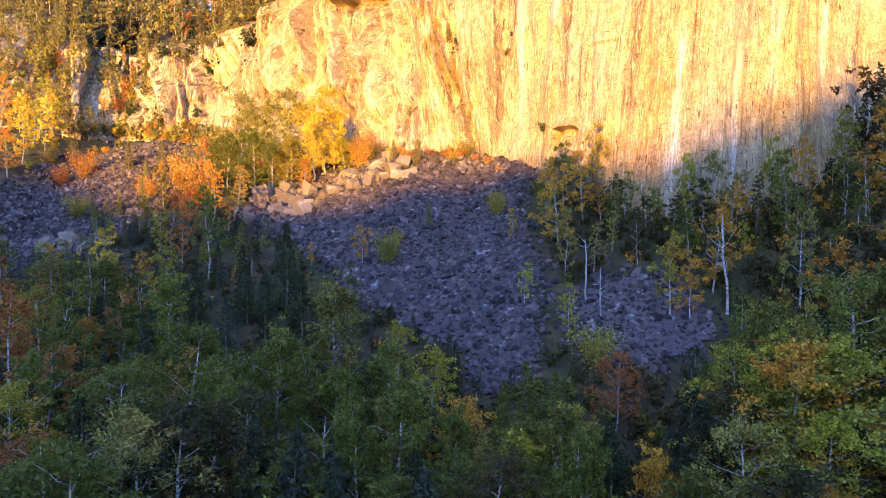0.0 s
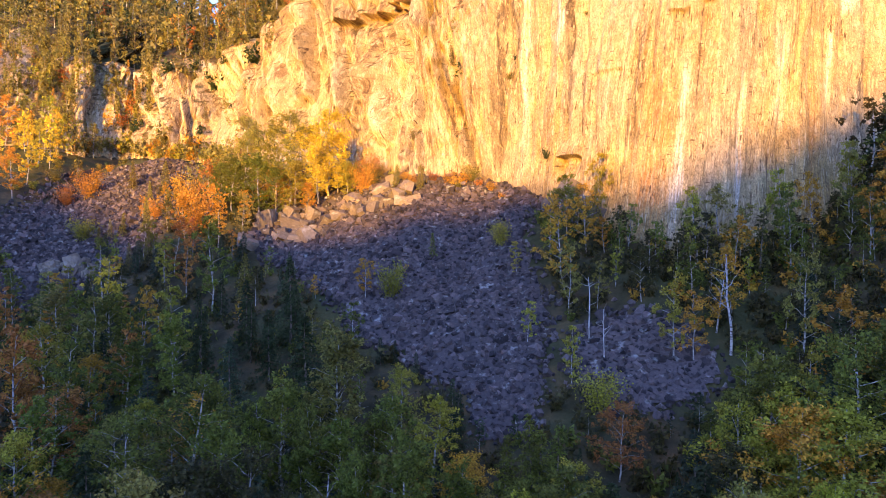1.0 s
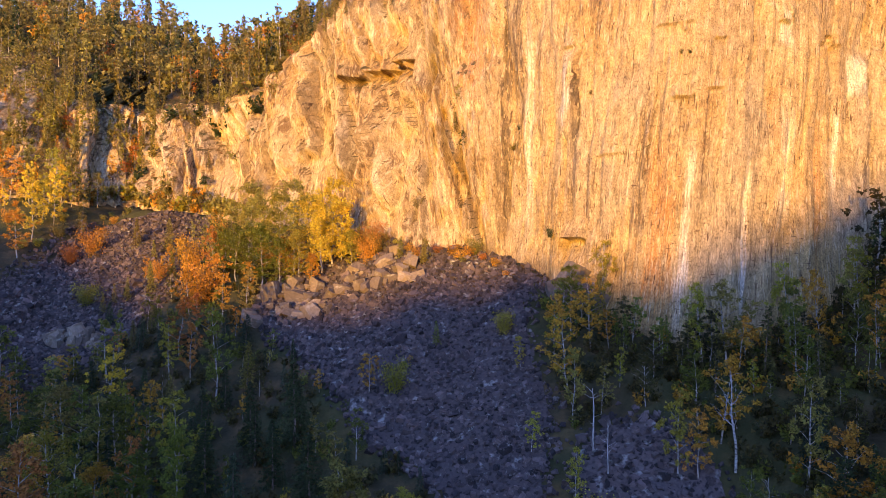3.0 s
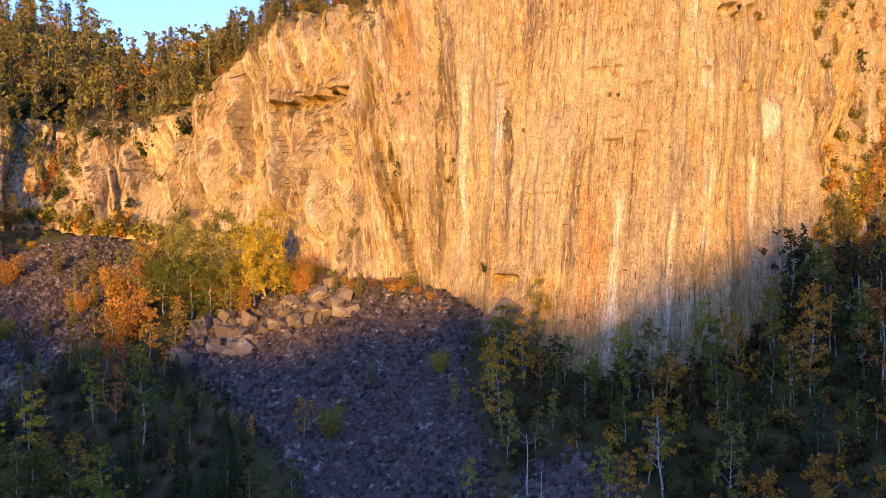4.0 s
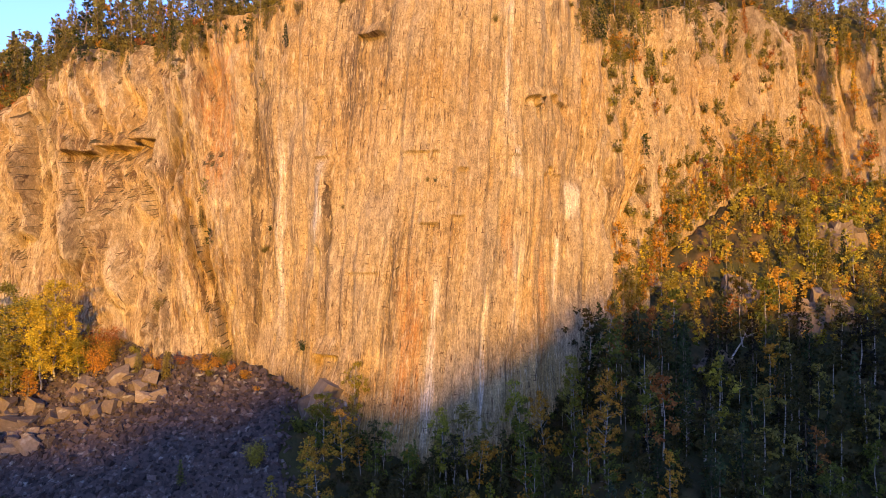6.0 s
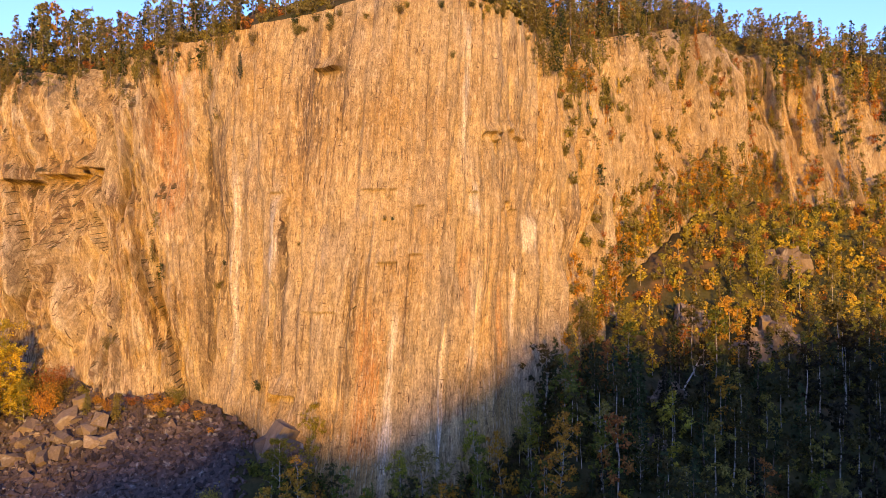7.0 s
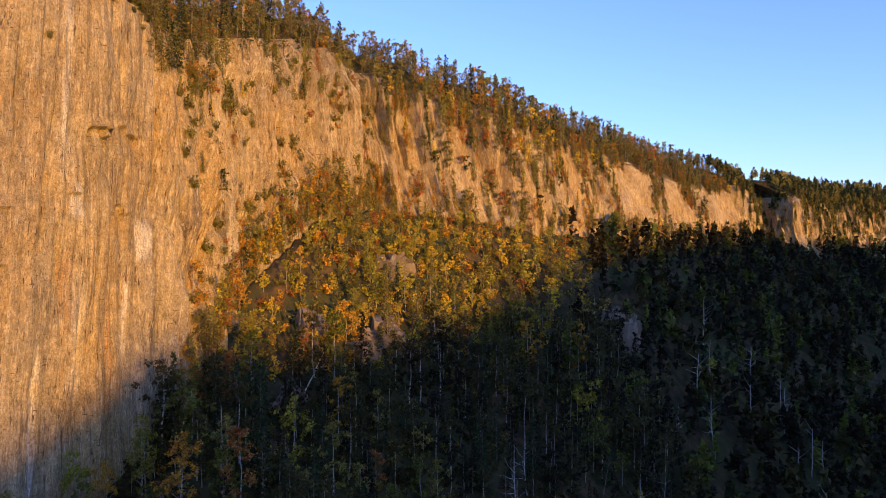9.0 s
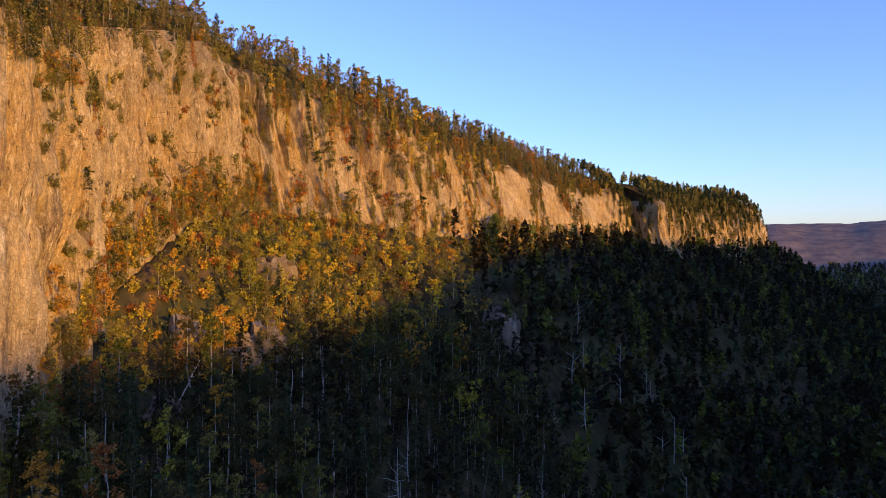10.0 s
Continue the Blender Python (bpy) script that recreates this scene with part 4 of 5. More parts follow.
LONE["birch  "] = [(-31.0, 109.5, 9.5, "green"), (-27.5, 112.5, 12.5, "lime"), (-18.3, 110.8, 11.5, "yellow"), (-29.0, 108.8, 10, "green"), (-24.5, 110.5, 12.5, "olive"), (-21.5, 111.5, 12, "yellow"), (-26.0, 107.5, 8, "green"), (-31.5, 113.0, 11.5, "olive"), (-19.8, 108.8, 9.5, "yellow"), (-23, 108.5, 8, "lime")]
LONE["birch   "] = [(-88.8, 141.3, 13.0, "gold"), (-82.0, 143.4, 13.0, "lime"), (-84.4, 140.6, 10.0, "yellow"), (-78.3, 145.2, 9.8, "lime"), (-75.2, 149.8, 8.6, "olive"), (-87.7, 137.8, 9.0, "yellow"), (-79.6, 143.4, 8.0, "yellow"), (-74.8, 143.1, 8.0, "olive"), (-82.6, 133.1, 7.0, "lime"), (-79.5, 136.3, 8.0, "lime")]
LONE["spruce  "] = [(-58.0, 130.3, 6.0, "olive"), (-53.5, 127.1, 6.0, "olive"), (-51.9, 129.6, 7.0, "fir"), (-49.5, 128.8, 6.0, "olive"), (-56.0, 113.4, 6.0, "olive"), (-55.3, 115.7, 6.0, "fir"), (-53.4, 116.2, 6.0, "olive"), (-44.2, 133.1, 6.0, "olive"), (-39.0, 105.9, 5.0, "olive"), (-43.4, 102.2, 6.0, "fir"), (-37.9, 96.6, 6.0, "olive"), (-44.3, 98.5, 6.0, "fir"), (-24.7, 85.8, 6.0, "olive"), (-30.7, 91.5, 6.0, "fir")]
LONE["birch    "] = [(-52.4, 121.4, 5.0, "gold"), (-48.9, 122.0, 5.0, "gold"), (-40.0, 111.0, 4.0, "gold"), (-29.5, 97.1, 5.0, "gold")]
LONE["aspen     "] = [(14.6, 83.8, 9.0, "green"), (20.6, 81.3, 6.0, "green"), (29.1, 78.1, 8.0, "shade"), (38.5, 79.1, 11.0, "green"), (33.7, 73.8, 8.0, "green"), (45.9, 79.6, 12.0, "olive"), (36.4, 72.1, 8.0, "green"), (25.6, 78.3, 7.0, "olive"), (42.8, 70.6, 9.0, "green"), (38.2, 68.9, 9.0, "green"), (25.5, 72.0, 8.0, "green")]
LONE["birch     "] = [(31.4, 79.3, 10.7, "olive"), (39.7, 75.6, 8.0, "olive"), (45.7, 71.6, 10.0, "gold"), (56.7, 85.2, 9.0, "rust"), (22.4, 76.8, 6.0, "shade"), (53.7, 74.1, 10.0, "olive"), (56.2, 70.1, 9.0, "shade"), (69.2, 88.6, 8.0, "gold"), (68.6, 71.7, 8.0, "shade")]
LONE["spruce     "] = [(18.4, 85.2, 11.8, "olive"), (56.9, 65.3, 9.0, "deep"), (49.0, 65.7, 9.0, "deep")]
LONE["birch "] = [ (28.2, 79.0, 8, "lime"), (33.5, 79.5, 8, "olive"), (42.5, 73.6, 9, "green"), (40.9, 77.3, 8, "gold")]
LONE["spruce_fine"] = FORE_SPRUCE
LONE["birch_fine"] = FORE_BIRCH
LONE["aspen_fine"] = FORE_ASPEN
LONE["spruce"] = [(-1.5, 86.5, 5.5, "green"), (6.7, 50.7, 10, "green"), (-16.3, 77.0, 9, "deep"), (-20.2, 72.9, 9, "deep"), (-26.4, 75.7, 8, "deep"), (-34.0, 85.7, 8, "olive"), (-53.7, 110.9, 7, "deep"), (-49.9, 117.6, 8, "olive"), (-48.2, 122.0, 8, "olive"), (-3.6, 102.5, 6, "olive"), (-7.2, 105.0, 6, "olive"), (15.5, 45.5, 11, "blue"), (0.7, 60.6, 8, "deep"), (11.5, 47.2, 9, "blue")]
LONE["shrub"] = [(6.9, 86.0, 3.5, "lime"), (-50.0, 121.3, 4, "gold"), (-37.3, 105.8, 4.5, "gold"), (3.0, 103.0, 2.0, "gold"), (4.9, 102.0, 1.4, "rust"), (6.8, 100.6, 1.6, "gold"), (0.6, 103.8, 2.2, "gold"), (2.0, 101.6, 1.3, "olive"), (-1.6, 104.6, 1.7, "rust"), (3.8, 103.6, 2.6, "olive"), (-11.2, 110.0, 3, "olive"), (-15.3, 113.0, 4, "olive"), (-24.9, 111.5, 3.5, "gold"), (-6.0, 79.4, 2.5, "lime"), (-59.8, 115.7, 3, "lime"), (-65.8, 129.4, 3, "gold"), (-69.3, 128.2, 2.5, "rust"), (13.3, 60.1, 3, "lime"), (-12.6, 108.5, 2.5, "gold"), (-29.6, 113.5, 3, "gold"), (-39.8, 121.0, 4.5, "olive"), (-45.9, 124.1, 4, "gold")]
for kind, spots in LONE.items():
    for x, y, h, hue in spots:
        tree(kind.strip() + ("_fine" if kind in ("aspen  ", "birch  ") else ""), x, y, on_ground(x, y), h, hue, "scree" if float(scree_share(x, y)) > 0.3 else "foot" if float(foot_distance(x, y)[0]) < 14 else "forest", 0.03)
TAKEN = np.array([(x, y) for spots in LONE.values() for x, y, h, hue in spots])


def clear(x, y, d, stone, out):
    apart = np.hypot(x[:, None] - TAKEN[None, :, 0], y[:, None] - TAKEN[None, :, 1]).min(1)
    return (d > out) & (stone < 0.25) & (apart > 1.5)


FORE = {"aspen_fine": 3, "birch_fine": 3, "spruce_fine": 4}


def treetop_line(x, y):
    """The height to which the front trees grow, row by row across the valley: lower in front of the scree."""
    fan = 1264 * x / y
    drop = np.interp(fan, (-784, -580, -450, -350, -220, -130, -40, 46, 116, 190, 240, 310, 440, 500, 620, 784), (0.0, 0.02, 0.03, 0.02, 0.05, 0.1, 0.125, 0.19, 0.16, 0.15, 0.16, 0.2, 0.17, 0.02, -0.05, -0.1))
    return 22.3 - (drop + tree_rng.uniform(0.03, 0.10)) * y


def plant_front(x, y, z):
    r = tree_rng
    if y < 54:
        kind = choose(FORE)
    else:
        kind = choose({"birch": 2.5, "aspen": 5, "spruce": 2.5} if x > 0 else {"birch": 3, "aspen": 3, "spruce": 4})
    if kind[:6] == "spruce":
        hue, h = choose({"deep": 3, "blue": 4}), r.uniform(7, 12)
    elif x < -22:
        hue, h = choose({"green": 5, "lime": 0.7, "gold": 2.4, "rust": 2.0, "yellow": 0.3, "shade": 1.5, "olive": 2}), r.uniform(8, 12.5)
    elif x > 12:
        hue, h = choose({"green": 4.5, "lime": 1.8, "gold": 2.2, "shade": 1.5, "olive": 2}), r.uniform(7, 11.5)
    else:
        hue, h = choose({"green": 7, "lime": 1, "olive": 1, "shade": 2, "gold": 0.5}), r.uniform(8, 12)
    h *= np.clip(1.15 - (y - 45) * 0.008, 0.6, 1.1)
    if -26 < x < 2 and y > 60:
        h *= 0.55
    if x > 18 and y > 66:
        h *= 0.62
    if y < 60:
        h = min(h, treetop_line(x, y) - z)
        if h < 3.5:
            return tree("spruce" if tree_rng.random() < 0.5 else "birch", x, y, z, tree_rng.uniform(2.2, 3.6), choose({"deep": 3, "olive": 1, "shade": 2, "rust": 0.6}), "forest")
    tree(kind, x, y, z, h, hue, "forest")


scatter(-52, 50, 37, 58, 3.3, lambda x, y, d, stone: clear(x, y, d, stone, 1.5) & (np.abs(x) < 0.78 * y + 3), plant_front)
scatter(-80, 50, 58, 120, 3.6, lambda x, y, d, stone: clear(x, y, d, stone, 2.5) & (np.abs(x) < 0.72 * y + 4) & ((y < 100) | (x < -26)) & ((x < 18) | (tree_rng.random(x.shape) < 0.7)), plant_front)


def plant_floor(x, y, z):
    """Undergrowth of the valley forest."""
    # shade and moss hues darken the undergrowth as the forest's shade would
    tree("brush", x, y, z, tree_rng.uniform(1.0, 2.4), choose({"shade": 6, "moss": 3, "green": 2, "gold": 0.4}), "forest")


scatter(-70, 52, 44, 112, 2.6, lambda x, y, d, stone: (d > 0.6) & (stone < 0.1) & (np.abs(x) < 0.75 * y + 4) & ((y < 96) | (x < -26)), plant_floor)


scatter(8, 50, 44, 82, 2.3, lambda x, y, d, stone: (d > 0.6) & (stone < 0.1) & (np.abs(x) < 0.75 * y + 4), plant_floor)


def plant_base(x, y, z):
    """Brush against the shaded foot of the smooth wall."""
    # the wall foot's shade is painted into the shade and moss leaf colours
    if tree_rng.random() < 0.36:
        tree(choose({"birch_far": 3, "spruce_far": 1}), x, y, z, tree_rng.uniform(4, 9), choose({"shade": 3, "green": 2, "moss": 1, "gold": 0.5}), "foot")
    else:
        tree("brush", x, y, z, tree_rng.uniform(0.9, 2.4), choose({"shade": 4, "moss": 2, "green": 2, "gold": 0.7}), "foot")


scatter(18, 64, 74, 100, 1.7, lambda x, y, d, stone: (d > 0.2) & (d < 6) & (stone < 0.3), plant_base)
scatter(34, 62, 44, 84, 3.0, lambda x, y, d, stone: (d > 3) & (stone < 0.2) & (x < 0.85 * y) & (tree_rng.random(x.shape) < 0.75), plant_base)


def plant_foot(x, y, z):
    """Low growth between the scree and the wall."""
    r = tree_rng
    if r.random() < 0.6:
        tree("shrub", x, y, z, r.uniform(1.0, 2.4), choose({"gold": 3, "olive": 3, "rust": 0.6, "lime": 3}), "foot")
    else:
        kind = choose({"birch_far": 3, "spruce_far": 2, "aspen": 1})
        tree(kind, x, y, z, r.uniform(3, 7.5), choose({"olive": 3, "lime": 2, "yellow": 1, "gold": 1.2}), "foot")


scatter(-48, 14, 98, 134, 2.7, lambda x, y, d, stone: (d > 0.3) & (d < np.where(x < -28, 9, 4)) & (tree_rng.random(x.shape) < 0.75), plant_foot)
scatter(-110, -46, 88, 150, 3.6, lambda x, y, d, stone: clear(x, y, d, stone, 0.5) & (y > -1.05 * x + 22) & (tree_rng.random(x.shape) < 0.8), plant_foot)


def plant_slope(x, y, z):
    r = tree_rng
    # sun and shade are put into the leaf colours, split at this height
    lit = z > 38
    if x > 128:
        kind = choose({"birch_mid": 4, "spruce_mid": 3})
    else:
        kind = choose({"birch_far": 4, "birch": 1, "spruce_far": 1.6 if lit else 3.2, "pine": 0.8})
    if kind[:5] in ("spruc", "pine"):
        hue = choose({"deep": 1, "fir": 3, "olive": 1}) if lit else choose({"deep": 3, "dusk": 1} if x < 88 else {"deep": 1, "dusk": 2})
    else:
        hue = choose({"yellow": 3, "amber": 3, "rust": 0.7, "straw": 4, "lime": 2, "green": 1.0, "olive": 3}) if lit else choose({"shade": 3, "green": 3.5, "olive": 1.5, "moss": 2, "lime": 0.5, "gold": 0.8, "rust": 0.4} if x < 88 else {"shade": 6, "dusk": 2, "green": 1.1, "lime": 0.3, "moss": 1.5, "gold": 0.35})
    near = float(np.clip(foot_distance(x, y)[0] / 14, 0.65, 1))
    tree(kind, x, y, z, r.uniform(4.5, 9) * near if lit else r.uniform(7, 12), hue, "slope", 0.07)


def plant_under(x, y, z):
    """Bushes between the trees of the slope."""
    r = tree_rng
    # bush colours are likewise brightened for sun and darkened for shade
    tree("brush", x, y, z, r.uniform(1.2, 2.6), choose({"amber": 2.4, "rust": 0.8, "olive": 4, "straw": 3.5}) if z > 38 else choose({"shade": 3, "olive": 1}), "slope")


SLOPE = lambda x, y, d, stone: clear(x, y, d, stone, 0.8) & (x < 110 + 0.8 * y) & (y < 0.5 * x + 95)
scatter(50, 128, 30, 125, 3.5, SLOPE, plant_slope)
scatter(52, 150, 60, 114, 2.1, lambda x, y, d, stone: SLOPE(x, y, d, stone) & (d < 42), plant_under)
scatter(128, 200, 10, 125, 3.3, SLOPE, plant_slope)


scatter(96, 345, 70, 118, 2.3, lambda x, y, d, stone: (d > 0.2) & (d < np.where(x < 200, 11, 6)), plant_under)


def on_top(x, dist):
    """A place on the plateau at that distance behind the rim."""
    k = int(np.argmin(np.abs(FACE[-1, :, 0] - x)))
    z = np.interp(dist, BACK, bz[:, k])
    return float(FACE[-1, k, 0] + 0.1 * dist), float(FACE[-1, k, 1] + dist), float(z)


def plant_rim(x, dist, hues=None):
    r = tree_rng
    px, py, pz = on_top(x, dist)
    if x > 128 or x < -60 or dist > 16:
        kind = choose({"spruce_mid": 5, "birch_mid": 2.4})
    else:
        kind = choose({"spruce_far": 4, "pine": 3, "birch_far": 2.5})
    hue = choose({"deep": 1.5, "fir": 6, "olive": 1}) if kind[:5] != "birch" else choose({"gold": 0.7, "olive": 3, "rust": 0.3, "fir": 2})
    tree(kind, px, py, pz, r.uniform(4.0, 9.5) * (1.5 if x < -32 else 1.15 if x < 130 else 1.0), hue, "rim")


r = tree_rng
for x in np.arange(-40, 130, 1.7):
    for dist in (0.6, 3.0, 7, 12, 18):
        if r.random() < (0.85 if x > 58 or x < 8 else 0.6):
            plant_rim(x + r.uniform(-1.2, 1.2), dist + r.uniform(-0.5, 2.5))


for k in range(420):
    px, py, pz = on_top(r.uniform(-60, 135), 7 * r.random() ** 1.5)
    tree("brush", px, py, pz, r.uniform(1.0, 2.6), choose({"olive": 3, "fir": 4, "rust": 0.8, "gold": 0.8}), "rim")


def plant_face(x, v, size, weights, hues):
    """A tree or bush rooted on a ledge of the wall, at a share v of its height."""
    v = min(max(v, 0.0), 1.0)
    j = int(np.argmin(np.abs(ease[0] + v * (ease[3] - ease[0]) - x)))
    px, py, pz = FACE[max(int(np.argmin(np.abs(SHARE[:, j] - v))), int((SHARE[:, j] <= 0).sum())), j]
    tree(choose(weights), float(px + 0.25 * OUT[0, j]), float(py + 0.25 * OUT[1, j]), float(pz) - 0.3, size, choose(hues), "ledge", 0.04)


MIXED, EVER = {"spruce_far": 3, "pine": 1.5, "birch_far": 3}, {"spruce_far": 3, "pine": 2, "birch_far": 1}
SUNNY, DULL = {"olive": 3, "fir": 3, "deep": 1, "gold": 1.5, "yellow": 0.5, "lime": 0.6, "rust": 1.0}, {"olive": 2, "fir": 4, "deep": 1}
# the ramp that falls east from the dome, and the broken buttress beyond
for k in range(46):
    f = r.random()
    plant_face(57 + 24 * f + r.uniform(-2, 2), 0.97 - 0.22 * f + r.uniform(-0.08, 0.1), r.uniform(3, 7), EVER, DULL)
for k in range(430):
    x = r.uniform(64, 140)
    v = r.uniform(0.0, 1.0) ** 1.1
    if vnoise(x / 9, v * 4, 5) > (0.56 if x < 80 and v > 0.2 else 0.42):
        plant_face(x, v, r.uniform(2.5, 6.5), MIXED, SUNNY)
for k in range(620):
    x, v = r.uniform(63, 130), r.uniform(0, 0.95) ** 1.3
    if v > 0.25 and vnoise(x / 7, v * 7, 9) < 0.52:
        continue
    plant_face(x, v, r.uniform(0.9, 2.4), {"brush": 1}, {"gold": 1.6, "rust": 0.8, "olive": 5, "fir": 4})
for k in range(110):
    plant_face(r.uniform(56, 128), r.uniform(0, 0.06), r.uniform(3.5, 8), {"birch_far": 3, "spruce_far": 2, "pine": 1}, {"yellow": 1.5, "gold": 2, "olive": 3, "fir": 3, "rust": 0.7})
for k in range(150):
    plant_face(r.uniform(128, 340), r.uniform(0, 0.1), r.uniform(3.5, 7.5), {"birch_mid": 3, "spruce_mid": 3}, {"gold": 1, "olive": 3, "fir": 3, "rust": 0.5})
# bushes along the dome's rim and in the cracks of the broken western wall
for k in range(70):
    plant_face(r.uniform(-36, 57), r.uniform(0.95, 1.0), r.uniform(0.7, 1.8), {"shrub": 4}, DULL)
for k in range(26):
    plant_face(r.uniform(-32, 14), r.uniform(0.86, 1.0), r.uniform(2.5, 5.5), {"spruce_far": 2, "birch_far": 1}, DULL)
for x, v, tall in ((-3.5, 0.86, 4), (-2, 0.8, 3), (-1, 0.9, 4.5), (9, 0.85, 4), (9.5, 0.75, 3), (10, 0.93, 5), (-9, 0.9, 4), (1, 0.36, 3.5), (2, 0.44, 3), (2.5, 0.3, 3), (-50, 0.5, 4), (-52, 0.4, 4), (-66, 0.5, 3)):
    plant_face(x, v, tall, {"birch_far": 1, "spruce_far": 1}, DULL)
for x, v, tall in ((29, 0.52, 0.8), (30, 0.52, 0.7), (19, 0.45, 0.6), (40, 0.86, 1.2), (14, 0.1, 1.6), (-8, 0.2, 2.0), (-16, 0.2, 2.0), (-5, 0.12, 2.0), (9, 0.3, 1.2), (9.3, 0.36, 1.2)):
    plant_face(x, v, tall, {"shrub": 1}, DULL)
for k in range(75):
    plant_face(r.uniform(-74, -34), r.uniform(0.72, 1.0) if r.random() < 0.75 else r.uniform(0.05, 0.7), r.uniform(1.5, 5.5), {"spruce_far": 2, "birch_far": 2, "brush": 3}, DULL)
for k in range(40):
    plant_face(r.uniform(-36, 12), r.uniform(0.9, 1.0), r.uniform(3, 7), {"spruce_far": 2, "birch_far": 1, "pine": 1}, DULL)
for k in range(46):
    plant_face(r.uniform(56, 104), r.uniform(0.88, 1.0), r.uniform(3.5, 8), {"spruce_far": 3, "pine": 2, "birch_far": 1}, DULL)
for k in range(90):
    plant_face(r.uniform(-78, -36), 0.08 * r.random(), r.uniform(1.2, 4.5), {"brush": 4, "birch_far": 2, "spruce_far": 1}, {"gold": 1.5, "olive": 3, "lime": 2, "fir": 2})
# the hillside to the west
for k in range(620):
    x = r.uniform(-175, -70)
    plant_face(x, r.random() ** 0.8, r.uniform(3.5, 8), {"spruce_mid": 4, "birch_mid": 2}, {"olive": 4, "fir": 4, "gold": 1.0, "lime": 0.8, "rust": 0.3})
for x in np.arange(-170, -30, 2.8):
    for dist in (2, 6, 10, 15, 20, 26, 33, 41, 50, 60):
        plant_rim(x + r.uniform(-2, 2), dist + r.uniform(-3, 3))
# far walls: wooded brow and ledges
for k in range(650):
    plant_face(r.uniform(345, 570), r.random() ** 0.6, r.uniform(3.5, 7.5), {"spruce_mid": 4, "birch_mid": 1}, {"fir": 4, "deep": 3, "olive": 1})
for k in range(1300):
    x = r.uniform(130, 350)
    v = r.random() ** 0.45
    if vnoise(x / 11, 0.7 * v, 6) > 0.52 - 0.3 * (v > 0.82) - 0.12 * (v < 0.25):
        plant_face(x, v, r.uniform(3, 6.5), {"spruce_mid": 3, "birch_mid": 2}, SUNNY)
for x in np.arange(130, 350, 2.1):
    for dist in (1, 4.5, 8.5, 13, 19):
        plant_rim(x + r.uniform(-1.2, 1.2), dist + r.uniform(-1, 2.5))


# ---- woods past counting ----
def merged_woods():
    q = np.random.default_rng(9)
    for (kind, hue), spots in MERGED.items():
        name, bark, foliage, makers = KINDS[kind]
        wood, crowns = [], []
        for which, x, y, z, height in spots:
            if (kind, which) not in SHAPE:
                SHAPE[kind, which] = makers[which]()
            k, a = height / (2.0 if kind in ("shrub", "thicket", "brush") else 10.0), q.uniform(0, 6.28)
            m = np.array([(math.cos(a), -math.sin(a), 0), (math.sin(a), math.cos(a), 0), (0, 0, 1)]) * k
            (wv, wf), (lv, lf) = SHAPE[kind, which]
            stem = 12 if name == "shrub" else 20                     # the main stem's corners come first
            wood.append((wv[:stem] @ m.T + (x, y, z - 0.1), wf[(wf < stem).all(1)]))
            crowns.append((lv @ m.T + (x, y, z - 0.1), lf))
        ob = new(name.split("_")[0] + "_woods", mesh("woods", *joined(crowns), foliage))
        ob.color = (*HUES[hue][0], 1)
        tagged(ob, "%s %s woods on slopes and rim" % (HUES[hue][1], name.replace("_tree", "")), "woods", "", "stuff")
        tagged(part("trunks", mesh("trunks", *joined(wood), bark, None, True), ob), "", "", "", "stuff")


# ---- far woods, too many to count ----
def far_template(seed, conical):
    q = np.random.default_rng(seed)
    n = 28
    f = q.random(n) ** 0.8
    rad = (1 - f) * 1.5 + 0.15 if conical else 1.5 * np.sin(math.pi * (0.25 + 0.72 * f)) ** 0.8
    a = q.uniform(0, 6.28, n)
    c = np.c_[np.cos(a) * rad * q.random(n) ** 0.5, np.sin(a) * rad * q.random(n) ** 0.5, (0.8 + 9.2 * f) if conical else (3.5 + 6 * f)]
    lv, lf = leaves(c, 1.1, 0.7, q)
    return lv, lf


FAR_SHAPES = [far_template(s, s % 3 == 0) for s in range(9)]


def far_wood(name, spots, hue, label):
    q = np.random.default_rng(len(spots))
    pieces = []
    for x, y, z, h in spots:
        v, f = FAR_SHAPES[int(q.integers(0, 9))]
        a = q.uniform(0, 6.28)
        c, s_ = math.cos(a) * h / 10, math.sin(a) * h / 10
        pieces.append((np.c_[v[:, 0] * c - v[:, 1] * s_, v[:, 0] * s_ + v[:, 1] * c, v[:, 2] * h / 10] + (x, y, z), f))
    ob = new(name, mesh(name, *joined(pieces), LEAF))
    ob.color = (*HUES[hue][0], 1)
    return tagged(ob, label, "woods", "", "stuff")


def far_spots():
    q = np.random.default_rng(31)
    x, y = q.uniform(60, 760, 20000), q.uniform(-330, 110, 20000)
    rr = np.hypot(x, y)
    d = foot_distance(x, y)[0]
    near_slope = (x < 110 + 0.8 * y) & (y > 10) & (x < 200)
    ok = (rr > 100) & ~near_slope & (d > 1) & (y > 60 - 0.75 * x) & (q.random(x.shape) > (rr - 260) / 650)
    x, y = x[ok], y[ok]
    near = np.stack([x, y, ground_height(x, y) - 0.2, q.uniform(7, 12.5, x.shape)], 1).tolist()
    rr, az = 420 * 6.5 ** q.random(4200) ** 1.2, np.radians(q.uniform(78, 112, 4200))
    x, y = rr * np.sin(az), rr * np.cos(az)
    ok = foot_distance(x, y)[0] > 2
    x, y, rr = x[ok], y[ok], rr[ok]
    return near + np.stack([x, y, ground_height(x, y) - 0.5, 9 + 0.008 * rr], 1).tolist()


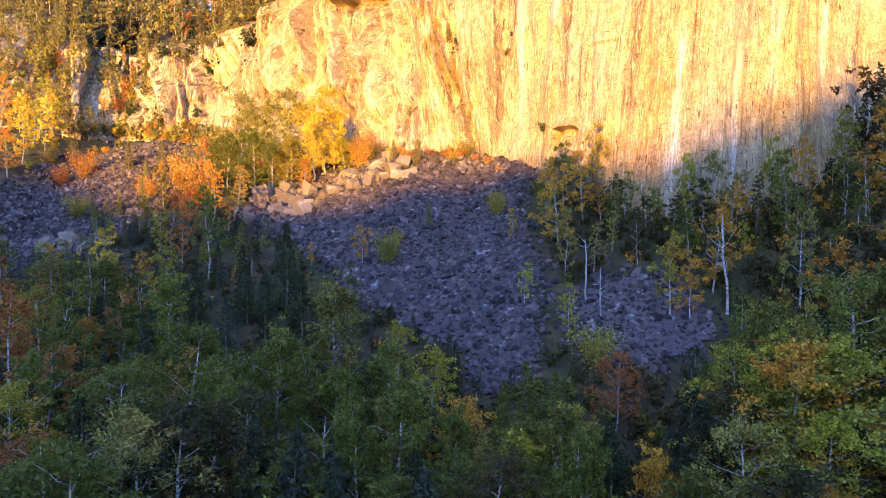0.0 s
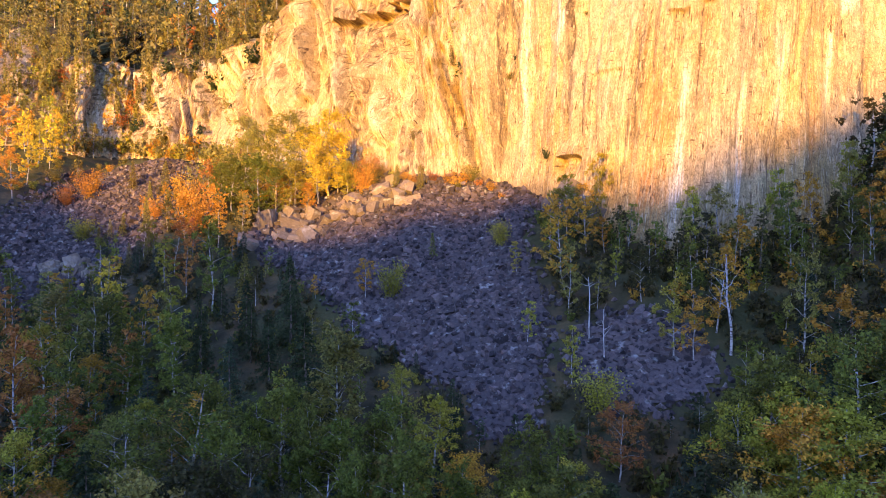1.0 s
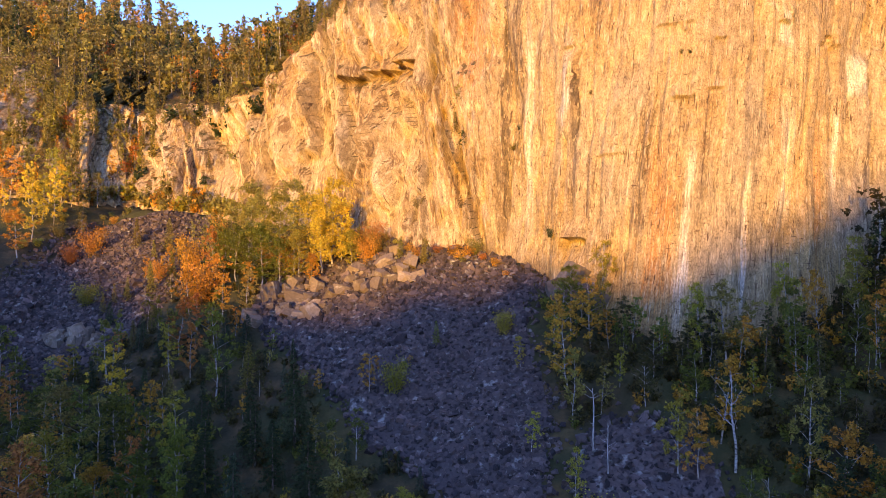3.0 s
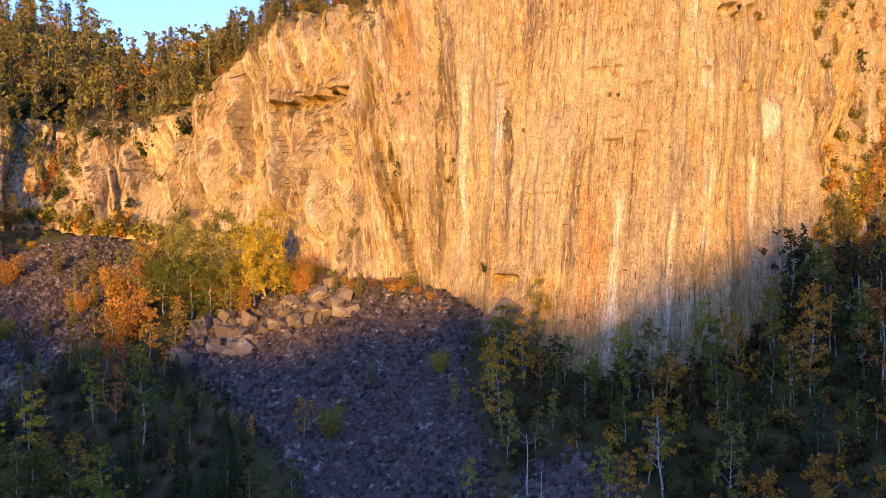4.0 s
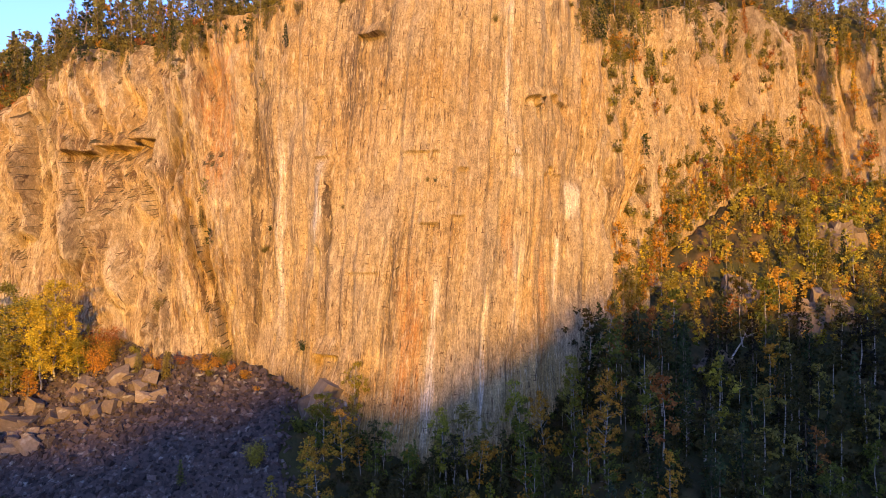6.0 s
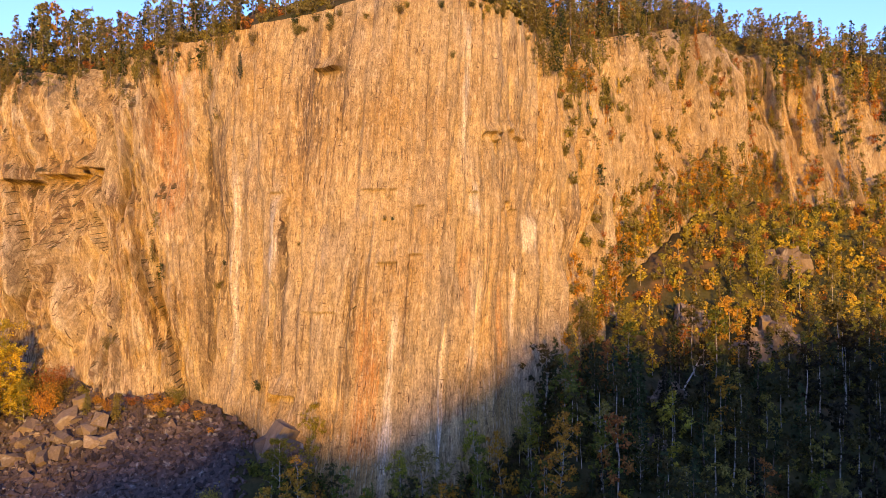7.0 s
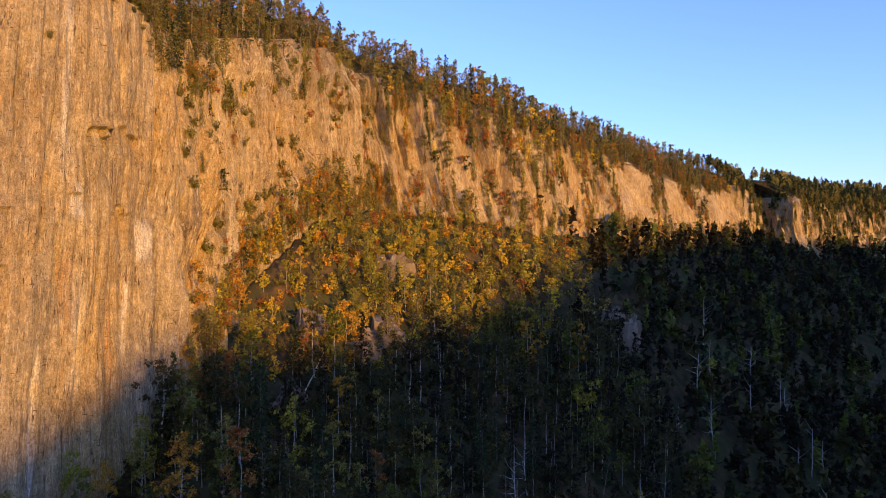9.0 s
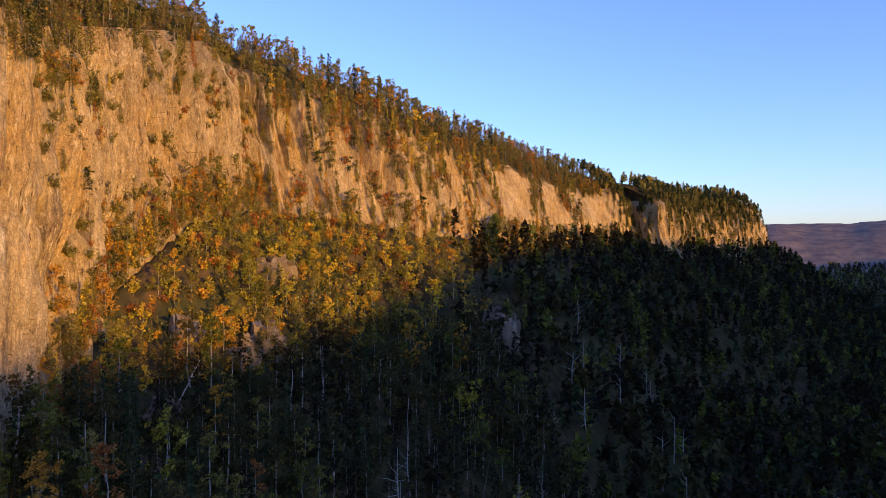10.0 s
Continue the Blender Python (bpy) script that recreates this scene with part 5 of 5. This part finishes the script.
merged_woods()
wood_spots = far_spots()
# the hill's shade is also put into these dark leaf colours
for i, (hue, label) in enumerate((("dusk", "valley woods with shade in their blackish colour"), ("dusk", "conifer woods with shade in their blackish colour"), ("shade", "valley woods with shade in their deep colour"), ("moss", "yellowing valley woods with shade in their dull colour"), ("dusk", "mixed woods with shade in their blackish colour"), ("dusk", "spruce woods with shade in their blackish colour"), ("deep", "dark green valley woods in shade"), ("green", "leafy green aspens among dark woods"))):
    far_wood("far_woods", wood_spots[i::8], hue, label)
top_spots = []
for x in np.arange(345, 640, 1.6):
    for dist in (0.5, 3, 6, 9.5, 14, 20):
        px, py, pz = on_top(x + r.uniform(-1, 1), dist + r.uniform(-1, 2))
        top_spots.append((px, py, pz, r.uniform(5, 9)))
for k in range(1500):
    v, j = r.random() ** 0.4, int(np.argmin(np.abs(FACE[-1, :, 0] - r.uniform(352, 600))))
    if vnoise(j / 9.0, v * 3, 12) > 0.45 - 0.4 * (v > 0.55):
        top_spots.append((*(FACE[int(np.argmin(np.abs(SHARE[:, j] - v))), j] - (0, 0.4, 0.4)).tolist(), r.uniform(3.5, 7)))
far_wood("far_woods", top_spots[::2], "deep", "dark conifers along the far rim")
far_wood("far_woods", top_spots[1::2], "olive", "olive green woods along the far rim")

# ---- dead wood ----
def dead_tree(x, y, height, seed, bark, label, thick=1.0):
    (tv, tf), limbs = dead(seed)
    ob = new("dead_tree")
    k = height / 10
    part("trunk", mesh("trunk", tv * (k * thick, k * thick, k), tf, bark, None, True), ob)
    for bv, bf in limbs:
        part("bare_branch", mesh("bare_branch", bv * k, bf, bark, None, True), ob)
    ob.location = (x, y, on_ground(x, y) - 0.1)
    return tagged(ob, label, "tree", "dead trees")


dead_tree(26.6, 66.0, 9.5, 3, BIRCH, "bare pale birch with a forked crown", 0.9)
dead_tree(27.5, 60.5, 4.6, 5, DEAD, "broken grey dead tree trunk with stubs", 1.3)
dead_tree(14.2, 68.5, 6.5, 6, DEAD, "thin bleached dead trunk beside the scree")
dead_tree(15.0, 66.0, 5.0, 7, DEAD, "thin bleached dead trunk beside the scree")
dead_tree(5.4, 46.5, 7.0, 8, DEAD, "snapped pale dead trunk among treetops", 1.6)
dead_tree(-7.4, 46.0, 9.5, 9, BIRCH, "leaning pale bare birch trunk in forest", 0.9)
dead_tree(54.6, 76.0, 9.0, 10, DEAD, "bleached dead tree with forked bare top")
for i in range(60):
    x, y = r.uniform(75, 200), r.uniform(-25, 62)
    if y < 0.62 * x - 18 or y > 20:
        dead_tree(x, y, r.uniform(11, 15), 30 + i % 5, BIRCH, "tall bare pale birch stem in the dark forest", 0.8)


def fallen_log(x, y, length, turn, tilt):
    (tv, tf), limbs = dead(21)
    ob = new("fallen_log")
    part("trunk", mesh("trunk", tv * (0.9, 0.9, length / 10), tf, DEAD, None, True), ob)
    for bv, bf in limbs:
        part("bare_branch", mesh("bare_branch", bv * (1, 1, length / 10), bf, DEAD, None, True), ob)
    ob.matrix_basis = pose(x, y, on_ground(x, y) + 0.5, 0, tilt, turn)
    return tagged(ob, "fallen bleached tree trunk with bare branches", "log")


fallen_log(75.5, 84.0, 11, 20, 52)


# ---- outcrops on the slope ----
def outcrop(x, y, wide, tall, seed):
    """A knob of upright jointed blocks."""
    q = np.random.default_rng(seed)
    ob = new("rock_outcrop")
    ob.location = (x, y, on_ground(x, y))
    for i in range(int(9 + 1.6 * wide)):
        p = part("block", BOULDER_MESH[int(q.integers(0, 8))], ob)
        u = q.uniform(-0.5, 0.5)
        dx, dy = u * wide, q.uniform(-0.3, 0.3) * wide * 0.5
        k = tall * (1 - 1.2 * abs(u) ** 1.5) * q.uniform(0.35, 0.65)
        p.location = (dx, dy, on_ground(x + dx, y + dy) - ob.location[2] + 0.35 * k)
        p.scale = (q.uniform(0.06, 0.14) * wide, q.uniform(0.06, 0.14) * wide, k)
        p.rotation_euler = (q.uniform(-0.4, 0.4), q.uniform(-0.4, 0.4), q.uniform(0, 6.28))
    return tagged(ob, "pale cracked rock outcrop among the slope trees", "rock", "outcrops of the slope")


outcrop(95, 86, 11, 5, 1)
outcrop(72, 83, 6, 5, 2)
outcrop(63, 76, 5, 4, 3)
outcrop(167, 69.5, 15, 10, 4)
outcrop(84, 92, 7, 6, 5)
outcrop(112, 97, 9, 6, 6)
outcrop(-57, 107, 9, 3, 7)

# ---- fallen blocks ----
for i in range(130):
    boulder(r.uniform(-29, -4), r.uniform(98.5, 108), 0.3 + 0.95 * r.random() ** 2.2, i, (r.uniform(0.8, 1.4), r.uniform(0.7, 1.1), r.uniform(0.6, 1.1)))
boulder(-26.5, 104.5, 1.6, 40, (0.7, 0.8, 1.5))
boulder(-22.5, 104.0, 1.45, 41, (1.3, 0.9, 0.7))
boulder(-20.0, 106.5, 1.25, 42, (1.1, 1.0, 0.9))
boulder(-9.5, 105.5, 1.3, 43, (1.3, 1.0, 0.8))
for x, y, radius, seed, squash in ((15.8, 91.6, 2.0, 50, (1.0, 0.8, 1.7)), (17.4, 89.6, 1.6, 51, (1.0, 0.8, 1.5)), (14.2, 92.6, 1.4, 52, (1.1, 0.8, 1.0)), (18.6, 88.0, 1.3, 53, (0.9, 0.9, 1.4))):
    boulder(x, y, radius, seed, squash, "tall detached granite block against the cliff foot")
place_rocks()
